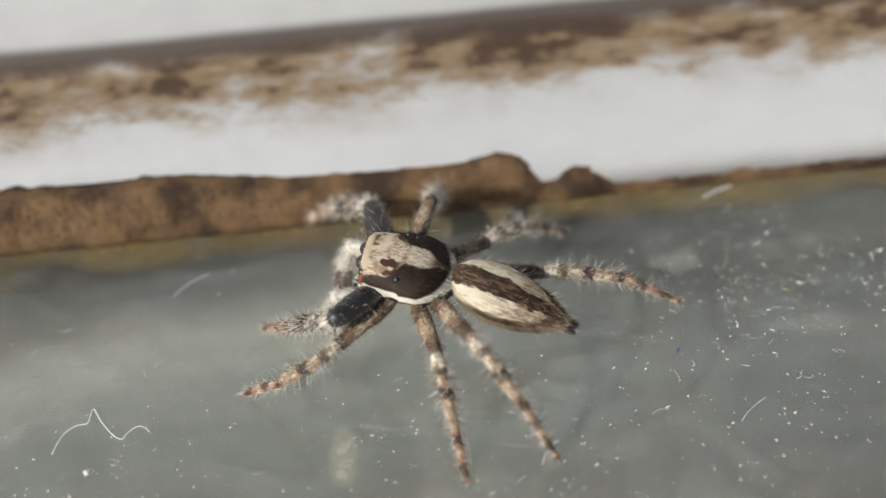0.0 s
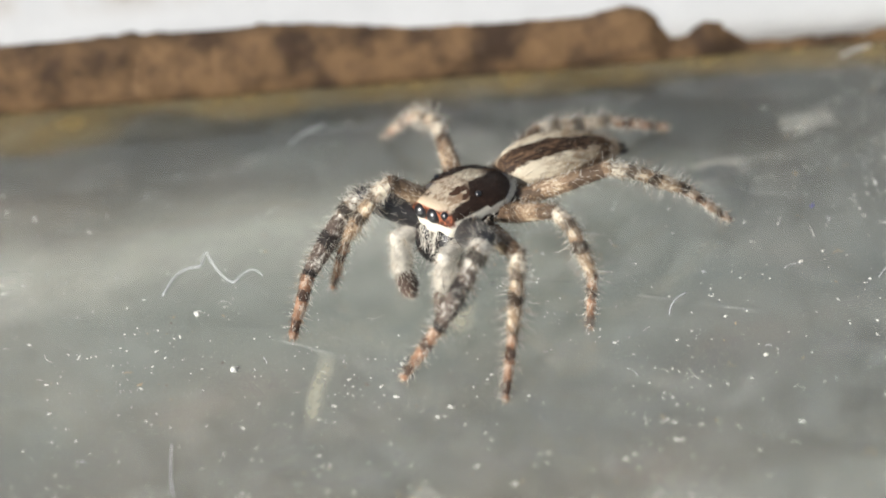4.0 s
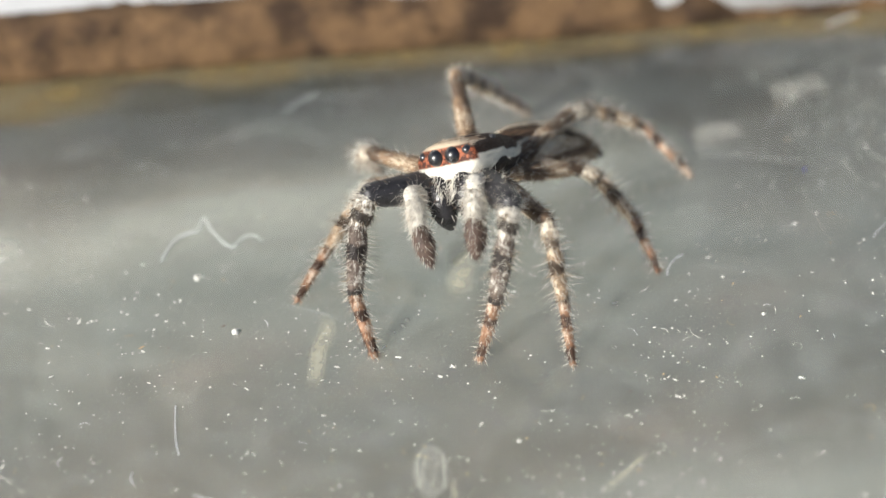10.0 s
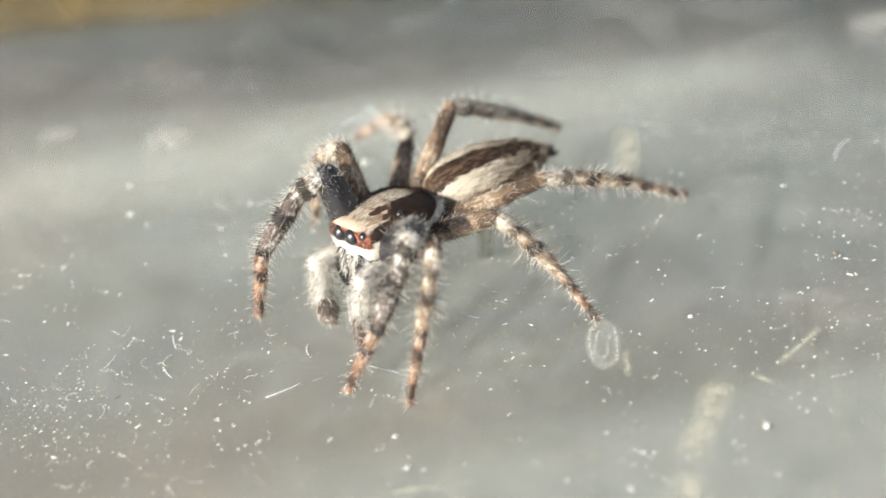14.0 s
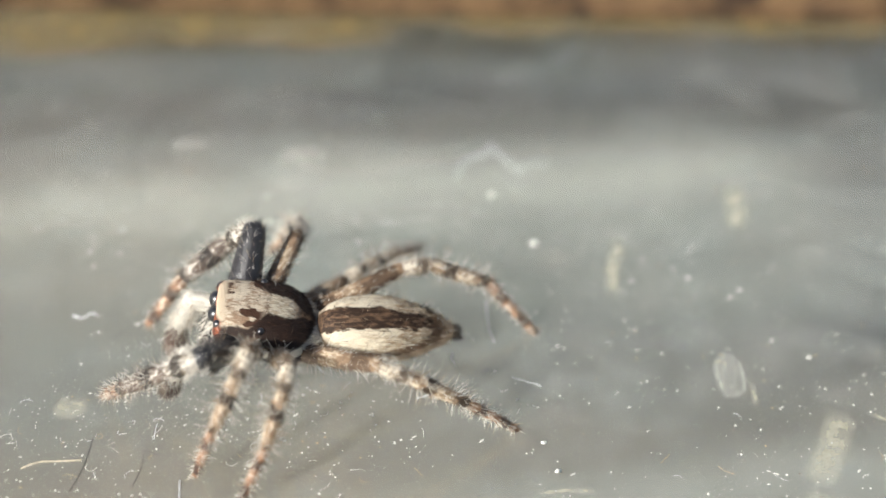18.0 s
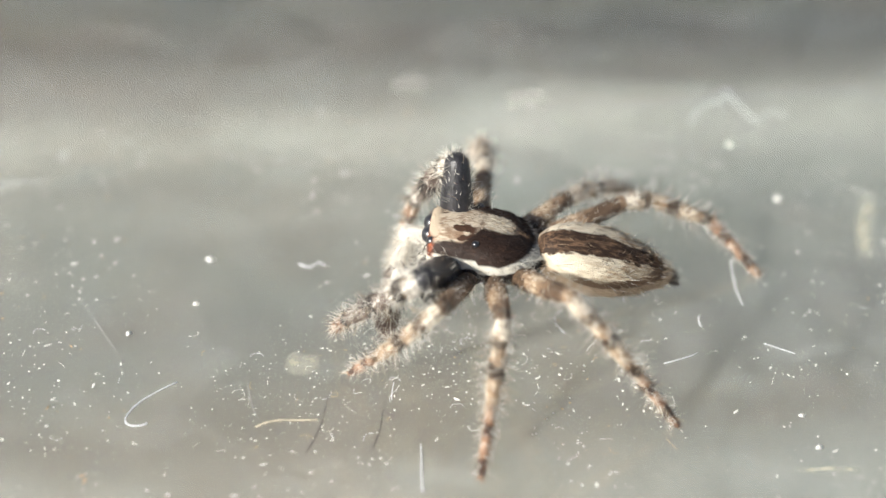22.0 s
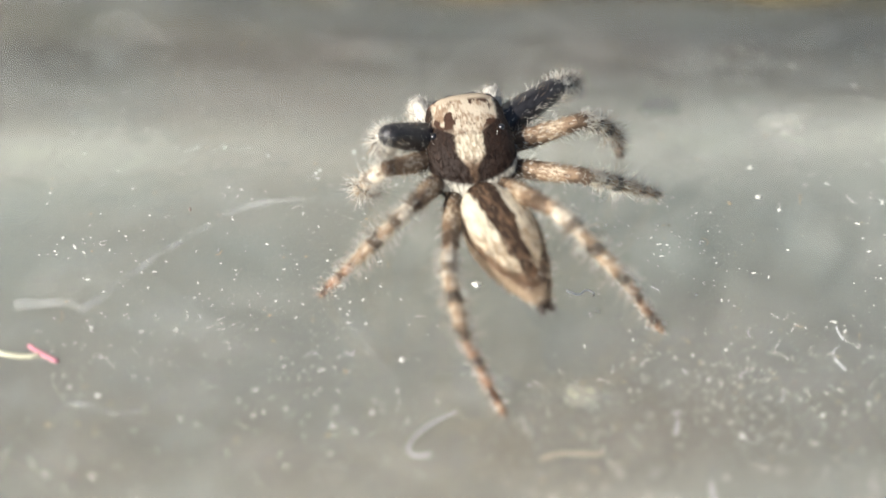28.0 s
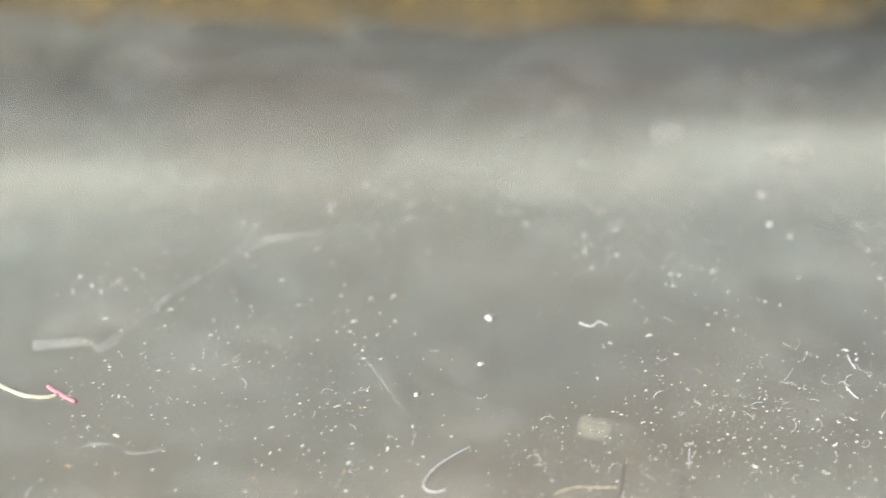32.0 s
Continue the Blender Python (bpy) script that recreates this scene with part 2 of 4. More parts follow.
def paint_material():
    """White paint, soiled brown where dirt has settled on the ledge, with shade painted in behind it."""
    s = Shade("soiled_white_paint", 0.45, 0.4)
    n1 = s.noise(0.30, 6, 0.6, s.stretch(0.6, 1, 1))
    n2 = s.noise(1.1, 5, 0.65, s.stretch(0.6, 1, 1))
    ledge = s.math("MULTIPLY", s.step(s.y, 13.2, 15.0), s.step(s.z, 4.5, 4.0))
    deep = s.step(s.y, 13.6, 16.9)
    mess = s.math("ADD", s.math("MULTIPLY", n1, 0.75), s.math("ADD", s.math("MULTIPLY", n2, 0.6), s.math("MULTIPLY", deep, 0.12)))
    haze = s.math("MULTIPLY", ledge, s.step(s.math("ADD", n1, s.math("MULTIPLY", deep, 0.15)), 0.38, 0.62))
    dirt = s.math("MULTIPLY", ledge, s.step(mess, 0.62, 0.78))
    heavy = s.math("MULTIPLY", ledge, s.step(mess, 0.76, 0.88))
    white = s.mix(s.step(n2, 0.3, 0.7), (0.47, 0.475, 0.48), (0.50, 0.505, 0.51))
    col = s.mix(s.math("MULTIPLY", haze, 0.75), white, (0.30, 0.26, 0.20))
    col = s.mix(s.math("MULTIPLY", dirt, 0.85), col, (0.23, 0.15, 0.075))
    col = s.mix(heavy, col, (0.075, 0.045, 0.028))
    # shadow line at the foot of the upper face, painted dark brown
    crease_shade = s.math("MULTIPLY", s.step(s.math("ADD", s.y, s.math("MULTIPLY", n1, 0.9)), 17.15, 17.40), s.step(s.z, 5.1, 4.6))
    col = s.mix(s.math("MULTIPLY", crease_shade, 0.9), col, (0.06, 0.04, 0.03))
    s.colour(col)
    return s.bump(s.noise(1.2, 3), 0.0002, 0.12).mat


def sealant_material():
    s = Shade("old_brown_sealant", 0.75, 0.25)
    n1, n2 = s.noise(0.55, 5, 0.65), s.noise(2.5, 4)
    col = s.mix(s.step(n1, 0.36, 0.62), (0.045, 0.027, 0.016), (0.175, 0.105, 0.052))
    col = s.mix(s.math("MULTIPLY", s.step(n2, 0.50, 0.70), 0.6), col, (0.07, 0.04, 0.025))
    s.colour(col)
    return s.bump(s.noise(5.0, 4, 0.65), 0.0003, 0.6).mat


def glass_material():
    """Clear pane under a film of dust: real glass mixed with a thin diffuse film."""
    s = Shade("dusty_glass", 0.03, 0.5)
    s.bsdf.inputs["Transmission Weight"].default_value = 1.0
    s.bsdf.inputs["IOR"].default_value = 1.5
    s.colour((0.93, 0.97, 0.95))
    film = s.n.new("ShaderNodeBsdfDiffuse")
    mixer = s.n.new("ShaderNodeMixShader")
    n1, n2, n3 = s.noise(0.10, 4), s.noise(0.9, 5, 0.6), s.noise(7.0, 3)
    tint = s.mix(s.step(s.noise(0.21, 4, 0.6), 0.40, 0.62), (0.52, 0.57, 0.545), (0.57, 0.555, 0.51))
    tint = s.mix(s.math("MULTIPLY", s.step(s.noise(0.26, 4, 0.6, s.stretch(0.8, 1.7, 1)), 0.54, 0.70), 0.8), tint, (0.50, 0.42, 0.36))
    s.l.new(tint, film.inputs["Color"])
    f = s.math("MULTIPLY", s.step(n1, 0.25, 0.8), s.step(n2, 0.2, 0.9))
    f = s.math("ADD", 0.012, s.math("MULTIPLY", f, 0.16))
    n4, n5 = s.noise(2.6, 5, 0.7), s.noise(28.0, 2)
    f = s.math("ADD", f, s.math("MULTIPLY", s.step(n4, 0.50, 0.72), 0.10))
    f = s.math("ADD", f, s.math("MULTIPLY", s.step(s.noise(0.45, 6, 0.62, s.stretch(0.7, 1.2, 1)), 0.50, 0.70), 0.10))
    f = s.math("ADD", f, s.math("MULTIPLY", s.step(n5, 0.66, 0.74), 0.16))
    f = s.math("ADD", f, s.math("MULTIPLY", s.step(n3, 0.55, 0.8), 0.04))
    s.l.new(f, mixer.inputs[0])
    s.l.new(s.bsdf.outputs[0], mixer.inputs[1])
    s.l.new(film.outputs[0], mixer.inputs[2])
    s.l.new(mixer.outputs[0], s.n["Material Output"].inputs["Surface"])
    return s.mat


def stain_material(name, col, amount, grain=2.6):
    """Dried residue: thin, partly see-through."""
    s = Shade(name, 0.8, 0.2)
    s.colour(s.mix(s.noise(4, 3), tuple(c * 0.8 for c in col), col))
    clear = s.n.new("ShaderNodeBsdfTransparent")
    mixer = s.n.new("ShaderNodeMixShader")
    at = s.n.new("ShaderNodeAttribute")
    at.attribute_name = "cover"
    s.l.new(s.math("MULTIPLY", s.math("MULTIPLY", at.outputs["Fac"], amount), s.math("ADD", 0.50, s.math("MULTIPLY", s.step(s.noise(grain, 5, 0.65), 0.32, 0.68), 0.5))), mixer.inputs[0])
    s.l.new(clear.outputs[0], mixer.inputs[1])
    s.l.new(s.bsdf.outputs[0], mixer.inputs[2])
    s.l.new(mixer.outputs[0], s.n["Material Output"].inputs["Surface"])
    return s.mat


M_PAINT, M_SEAL, M_GLASS = paint_material(), sealant_material(), glass_material()
M_STAIN = stain_material("pale_dried_stain", (0.66, 0.63, 0.48), 0.58)
M_CLOUD = stain_material("cloudy_dried_smear", (0.64, 0.62, 0.54), 0.42, 0.9)
M_DUST = plain("pale_dust_grain", (0.88, 0.87, 0.80), 0.7, 0.3, 0.4, 3)
M_FIBRE = plain("white_lint", (0.70, 0.71, 0.73), 0.6, 0.3, 0.1)


def faint_material():
    """Old scratches and thin threads that hardly show on the dusty glass."""
    s = Shade("faint_thread", 0.8, 0.2)
    s.colour((0.72, 0.72, 0.68))
    clear, mixer = s.n.new("ShaderNodeBsdfTransparent"), s.n.new("ShaderNodeMixShader")
    s.l.new(s.math("MULTIPLY", s.step(s.noise(1.5, 3), 0.3, 0.7), 0.2), mixer.inputs[0])
    s.l.new(clear.outputs[0], mixer.inputs[1])
    s.l.new(s.bsdf.outputs[0], mixer.inputs[2])
    s.l.new(mixer.outputs[0], s.n["Material Output"].inputs["Surface"])
    return s.mat


M_FAINT = faint_material()
M_DFIBRE = plain("dark_lint", (0.05, 0.045, 0.045), 0.6, 0.3, 0.1)


# ---- mesh helpers, all in millimetres ----
def mesh_from(verts, faces, name, mats, slots=None, smooth=True):
    me = bpy.data.meshes.new(name)
    me.from_pydata([tuple(c * MM for c in v) for v in verts], [], faces)
    for m in mats:
        me.materials.append(m)
    if slots is not None:
        me.polygons.foreach_set("material_index", slots)
    me.polygons.foreach_set("use_smooth", [smooth] * len(me.polygons))
    me.update()
    return me


class Build:
    """Collects vertices and faces for one mesh."""

    def __init__(self):
        self.v, self.f, self.s = [], [], []

    def loft(self, rings, slot=0, caps=True):
        n = len(rings[0])
        base = len(self.v)
        for r in rings:
            self.v.extend(r)
        for i in range(len(rings) - 1):
            for j in range(n):
                a, b = base + i * n + j, base + i * n + (j + 1) % n
                self.f.append((a, b, b + n, a + n))
                self.s.append(slot)
        if caps:
            self.f.append(tuple(base + j for j in reversed(range(n))))
            self.f.append(tuple(base + (len(rings) - 1) * n + j for j in range(n)))
            self.s += [slot, slot]
        return self

    def hair(self, p, d, length, r, slot, rng, bend=0.15):
        """One bristle: a slim bent spike."""
        d = Vector(d).normalized()
        side = d.orthogonal().normalized()
        up = d.cross(side)
        curve = (side * rng.uniform(-1, 1) + up * rng.uniform(-1, 1)) * bend * length
        base = len(self.v)
        p = Vector(p)
        mid = p + d * length * 0.55 + curve * 0.3
        tip = p + d * length + curve
        for c, rr in ((p, r), (mid, r * 0.7)):
            for k in range(3):
                a = k * 2.0944
                self.v.append(tuple(c + (side * math.cos(a) + up * math.sin(a)) * rr))
        self.v.append(tuple(tip))
        for k in range(3):
            q = (k + 1) % 3
            self.f.append((base + k, base + q, base + 3 + q, base + 3 + k))
            self.f.append((base + 3 + k, base + 3 + q, base + 6))
            self.s += [slot, slot]

    def fur(self, count, flow, lengths, r, slots, seed, keep=None, lie=0.75):
        """Scatters bristles over the faces made so far; flow is the way they lie."""
        rng = random.Random(seed)
        tri = [(f[0], f[i], f[i + 1]) for f in self.f for i in range(1, len(f) - 1)]
        v = np.array(self.v)
        t = np.array(tri)
        nr = np.cross(v[t[:, 1]] - v[t[:, 0]], v[t[:, 2]] - v[t[:, 0]])
        area = np.linalg.norm(nr, axis=1)
        cum = np.cumsum(area) / area.sum()
        for _ in range(count):
            i = int(np.searchsorted(cum, rng.random()))
            a, b = rng.random(), rng.random()
            if a + b > 1:
                a, b = 1 - a, 1 - b
            p = v[t[i, 0]] * (1 - a - b) + v[t[i, 1]] * a + v[t[i, 2]] * b
            nn = nr[i] / (area[i] + 1e-12)
            if keep and not keep(p, nn):
                continue
            d = Vector(nn) * (1 - lie + rng.uniform(-0.1, 0.1)) + Vector(flow) * lie + Vector([rng.uniform(-0.25, 0.25) for _ in range(3)])
            self.hair(p, d, rng.uniform(*lengths), r, rng.choice(slots), rng)

    def mesh(self, name, mats):
        return mesh_from(self.v, self.f, name, mats, self.s)


def ring(x, w, h, cz, n=20, power=2.5):
    """A rounded cross-section in the y-z plane."""
    out = []
    for k in range(n):
        a = 2 * math.pi * k / n
        c, s = math.cos(a), math.sin(a)
        out.append((x, w * math.copysign(abs(c) ** (2 / power), c), cz + h * math.copysign(abs(s) ** (2 / power), s)))
    return out


def part(name, me, parent, label=""):
    ob = new(name, me)
    ob.parent = parent
    return tagged(ob, label)


# ---- the setting ----
def extrude(profile, x0, x1, steps, name, mat, wobble=0.0, seed=1, form=None, rough=0.0):
    """A profile in y and z drawn along x, with a little unevenness."""
    b = Build()
    rings = []
    for i in range(steps + 1):
        x = x0 + (x1 - x0) * i / steps
        r = []
        for j, (y, z) in enumerate(profile):
            k = noise.noise(Vector((x * 0.35, j * 3.1, seed))) * wobble + noise.noise(Vector((x * 1.3, j * 5.7, seed + 4))) * wobble * 0.5 + noise.noise(Vector((x * 4.1, j * 2.3, seed + 8))) * rough
            dy, dz = form(x) if form else (0.0, 1.0)
            r.append((x, y + (k - dy) * (0.3 if z < 0.01 else 1), z * dz + (abs(k) * 0.6 if z > 0.01 else 0)))
        rings.append(r)
    b.loft(rings)
    ob = new(name, b.mesh(name, [mat]))
    return ob


pane = new("window_1", mesh_from(
    [(x, y, z) for z in (-4.0, 0.0) for x, y in ((-160, -120), (160, -120), (160, 50), (-160, 50))],
    [(3, 2, 1, 0), (4, 5, 6, 7), (0, 1, 5, 4), (1, 2, 6, 5), (2, 3, 7, 6), (3, 0, 4, 7)], "window_1", [M_GLASS], smooth=False))
pane.visible_shadow = False
tagged(pane, "dusty clear glass pane lying under the spider", "window pane", kind="structure")

frame_bar = extrude([(12.4, 0.003), (12.4, 1.3), (12.7, 1.75), (13.9, 3.1), (14.8, 3.5), (16.3, 3.7), (16.85, 3.8), (17.05, 4.3), (17.15, 5.0), (17.25, 14), (17.7, 15), (23, 15), (23, 0.003)], -160, 160, 160, "window_frame", M_PAINT, 0.10, 3)
frame_bar.matrix_basis = pose(0, 0.0006, 0, 0, 0, -3.0)
tagged(frame_bar, "white painted window frame with brown dirt on its ledge", "window frame", kind="structure")


def bead_form(x):
    """The bead steps up, swells in two lumps and runs thin beyond them."""
    lump = sum(a * math.exp(-((x - c) / w) ** 2) for c, w, a in ((12.6, 0.9, 0.16), (15.4, 0.95, 0.55)))
    thin = 0.5 + 0.5 * math.tanh((x - 13.9) * 2.5)
    low = 0.5 - 0.5 * math.tanh((x - 0.3) * 2.5)
    return 0.35 * lump - 0.35 * thin, 1.03 - 0.56 * thin + 0.7 * lump + 0.19 * (1 - math.tanh((x - 3.0) * 0.35)) - 0.06 * low


seal = extrude([(12.9, 0.004), (12.0, 0.004), (12.0, 0.2), (12.02, 0.45), (12.08, 0.75), (12.16, 1.05), (12.26, 1.3), (12.4, 1.48), (12.62, 1.58), (12.9, 1.6)], -160, 160, 1200, "sealant_bead", M_SEAL, 0.15, 9, bead_form, 0.11)
seal.matrix_basis = pose(0, 0.0006, 0, 0, 0, -3.0)
tagged(seal, "crumbling brown sealant bead along the white frame", "sealant", kind="structure")

# backdrop added below the glass: grey, with light and shade bands painted along the frame
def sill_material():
    s = Shade("sill_light_bands", 0.75, 0.25)
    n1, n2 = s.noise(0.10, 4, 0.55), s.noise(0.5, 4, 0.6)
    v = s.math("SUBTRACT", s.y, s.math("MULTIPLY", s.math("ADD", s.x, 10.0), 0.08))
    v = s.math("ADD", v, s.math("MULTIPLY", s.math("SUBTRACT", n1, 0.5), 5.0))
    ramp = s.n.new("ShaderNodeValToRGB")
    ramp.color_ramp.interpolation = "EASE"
    # bright strip, frame shadow and ochre reflection, blurred and put into the colour
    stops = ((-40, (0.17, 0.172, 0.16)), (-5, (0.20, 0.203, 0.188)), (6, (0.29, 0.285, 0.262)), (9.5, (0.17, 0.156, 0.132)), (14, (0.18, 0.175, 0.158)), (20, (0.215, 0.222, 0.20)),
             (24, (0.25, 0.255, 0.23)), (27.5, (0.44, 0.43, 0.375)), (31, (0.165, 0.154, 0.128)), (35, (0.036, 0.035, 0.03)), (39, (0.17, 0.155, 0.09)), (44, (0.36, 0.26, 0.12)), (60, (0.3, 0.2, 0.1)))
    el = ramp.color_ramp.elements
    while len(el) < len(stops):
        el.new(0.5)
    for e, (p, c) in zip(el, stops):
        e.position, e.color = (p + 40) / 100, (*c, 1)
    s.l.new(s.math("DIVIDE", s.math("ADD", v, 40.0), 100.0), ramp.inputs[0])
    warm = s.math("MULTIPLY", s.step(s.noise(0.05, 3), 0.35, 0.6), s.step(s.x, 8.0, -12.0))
    # darker patch towards +x, between y 18 and 44
    dark_patch = s.math("MULTIPLY", s.step(s.math("ADD", s.x, s.math("MULTIPLY", n1, 16.0)), 20.0, 32.0), s.math("MULTIPLY", s.step(s.y, 18.0, 29.0), s.step(s.y, 44.0, 38.0)))
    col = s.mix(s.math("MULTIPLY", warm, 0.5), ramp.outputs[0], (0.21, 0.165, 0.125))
    col = s.mix(s.math("MULTIPLY", dark_patch, 0.85), col, (0.035, 0.034, 0.03))
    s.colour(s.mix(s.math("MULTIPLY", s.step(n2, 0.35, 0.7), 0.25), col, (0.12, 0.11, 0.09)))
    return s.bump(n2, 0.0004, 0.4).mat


sill = extrude([(140, -28), (-220, -28), (-220, -22), (140, -22)], -260, 260, 2, "sill_backdrop", sill_material())
tagged(sill, "added grey backdrop below the pane with light and dark bands in its colour", "window sill", kind="structure")


# ---- the spider ----
def carapace_rings():
    table = [(1.44, 0.70, 0.40, 0.20), (1.40, 0.84, 0.53, 0.20), (1.28, 0.92, 0.60, 0.20), (1.05, 0.98, 0.64, 0.19), (0.6, 1.06, 0.65, 0.18), (0.1, 1.13, 0.65, 0.16),
             (-0.4, 1.14, 0.60, 0.12), (-0.8, 1.02, 0.52, 0.04), (-1.1, 0.80, 0.40, -0.04), (-1.32, 0.48, 0.25, -0.05), (-1.42, 0.2, 0.12, -0.05)]
    return [ring(x * 1.04, w * 1.10, h * 1.04, c, 28, 2.5) for x, w, h, c in table]


def abdomen_rings():
    table = [(0.10, 0.22, 0.2, -0.05), (0.0, 0.48, 0.45, -0.05), (-0.3, 0.78, 0.66, -0.08), (-0.8, 1.02, 0.80, -0.12), (-1.5, 1.14, 0.86, -0.16), (-2.2, 1.06, 0.82, -0.2),
             (-2.9, 0.84, 0.68, -0.24), (-3.5, 0.55, 0.47, -0.3), (-3.9, 0.3, 0.26, -0.36), (-4.1, 0.17, 0.15, -0.4), (-4.22, 0.08, 0.08, -0.42)]
    return [ring(x * 0.94, w * 0.86, h * 0.90, c, 28, 2.2) for x, w, h, c in table]


def ball(c, r, squash=(1, 1, 1), n=14, m=9):
    rings_ = []
    for i in range(m + 1):
        t = math.pi * (0.02 + 0.96 * i / m)
        rings_.append([(c[0] + r * squash[0] * math.cos(t), c[1] + r * squash[1] * math.sin(t) * math.cos(a), c[2] + r * squash[2] * math.sin(t) * math.sin(a))
                       for a in [2 * math.pi * k / n for k in range(n)]])
    return rings_


def limb(length, radii, n=12, bow=0.0):
    """A leg joint along +x with the given radii at even steps."""
    rings_ = []
    k = len(radii) - 1
    for i, r in enumerate(radii):
        u = i / k
        rings_.append(ring(u * length, r, r * 1.08, bow * math.sin(math.pi * u), n, 2.0))
    ends = [[ring(x0 + way * r * d, r * f, r * f * 1.08, 0.0, n, 2.0) for d, f in ((0.42, 0.86), (0.74, 0.52), (0.86, 0.2))] for x0, way, r in ((0.0, -1, radii[0]), (length, 1, radii[-1]))]
    return ends[0][::-1] + rings_ + ends[1]


def bristly(length, radii, mats, seed, n_short, n_long, bow=0.0, long=(0.3, 0.55), knee=0, lie=0.45):
    """A leg joint with short scales-like hair and long bristles. mats: skin, pale hair, dark hair."""
    b = Build().loft(limb(length, radii, 12, bow))
    b2 = Build()
    b2.v, b2.f, b2.s = list(b.v), list(b.f), list(b.s)
    b.fur(n_short, (0.8, 0, 0), (0.10, 0.2), 0.008, [0, 0, 0, 0, 1], seed, lie=0.75)
    keep = len(b.v)
    extra = Build()
    extra.v, extra.f, extra.s = b2.v, b2.f, b2.s
    base = len(extra.v)
    extra.fur(int(n_long * 1.25), (0.75, 0, 0), (long[0] * 0.8, long[1]), 0.0058, [1, 1, 1, 1, 3, 2], seed + 1, lie=lie)
    if knee:   # a tuft of pale hair round the upper end
        tuft = Build()
        tuft.v, tuft.f, tuft.s = list(b2.v[:base]), [f for f in b2.f if max(f) < base], [0] * sum(1 for f in b2.f if max(f) < base)
        count = len(tuft.f)
        tuft.fur(int(knee * 0.7), (0.3, 0, 0.3), (0.16, 0.36), 0.007, [1], seed + 2, keep=lambda p, n: p[0] < 0.55 and n[2] > -0.3, lie=0.5)
        shift = len(extra.v) - base
        extra.v += tuft.v[base:]
        extra.f += [tuple(i + shift for i in f) for f in tuft.f[count:]]
        extra.s += tuft.s[count:]
    off = keep - base
    b.v += extra.v[base:]
    for f, s in zip(extra.f, extra.s):
        if min(f) >= base:
            b.f.append(tuple(i + off for i in f))
            b.s.append(s)
    return b.mesh("joint", [*mats, M_THAIR])


COXA = {1: (0.80, 0.55, -0.40), 2: (0.30, 0.62, -0.42), 3: (-0.22, 0.62, -0.42), 4: (-0.70, 0.50, -0.40)}
LEG = {1: (2.40, 0.90, 1.91, 1.81, 0.36), 2: (2.68, 0.72, 1.52, 1.78, 0.27), 3: (2.76, 0.69, 1.47, 1.73, 0.26), 4: (3.40, 0.86, 1.83, 2.07, 0.26)}   # femur, patella, tibia, tarsus, girth

spider = new("jumping_spider")
tagged(spider, "hairy brown and cream striped jumping spider walking on the glass", "spider")

b = Build().loft(carapace_rings())
b.fur(6500, (-0.8, 0, 0.02), (0.08, 0.17), 0.010, [0], 11, lie=0.82)
b.fur(60, (0.1, 0, 0.9), (0.25, 0.5), 0.0065, [1, 2, 2, 2], 12, keep=lambda p, n: n[2] > 0.2 and abs(p[1]) > 0.3, lie=0.6)
b.fur(2600, (0.4, 0, -0.7), (0.14, 0.34), 0.008, [1], 13, keep=lambda p, n: n[0] > 0.2 and -0.22 < p[2] < 0.16, lie=0.65)
b.fur(1600, (0.5, 0, 0.3), (0.10, 0.22), 0.008, [0], 15, keep=lambda p, n: p[0] > 0.9 and p[2] > 0.5, lie=0.5)
b.fur(1800, (-0.7, 0, -0.3), (0.12, 0.26), 0.008, [0], 14, keep=lambda p, n: -0.4 < p[2] < 0.3 and abs(n[1]) > 0.4, lie=0.6)
part("carapace", b.mesh("carapace", [M_CARA, M_HAIR, M_DHAIR]), spider, "dark brown carapace with a pale stripe and white margins")
b = Build().loft([ring(x, w, h, -0.42, 18, 2.2) for x, w, h in ((1.0, 0.3, 0.12), (0.7, 0.62, 0.25), (0.0, 0.72, 0.3), (-0.7, 0.62, 0.26), (-1.1, 0.25, 0.12))])
part("sternum", b.mesh("sternum", [M_STERNUM]), spider, "dark underside plate")
def eye_at(x, y, z, r, label):
    ob = part("eye", Build().loft(ball((0, 0, 0), r, n=18, m=12)).mesh("eye", [M_EYE]), spider, label)
    ob.matrix_basis = pose(x * MM, y * MM, z * MM)
    return ob


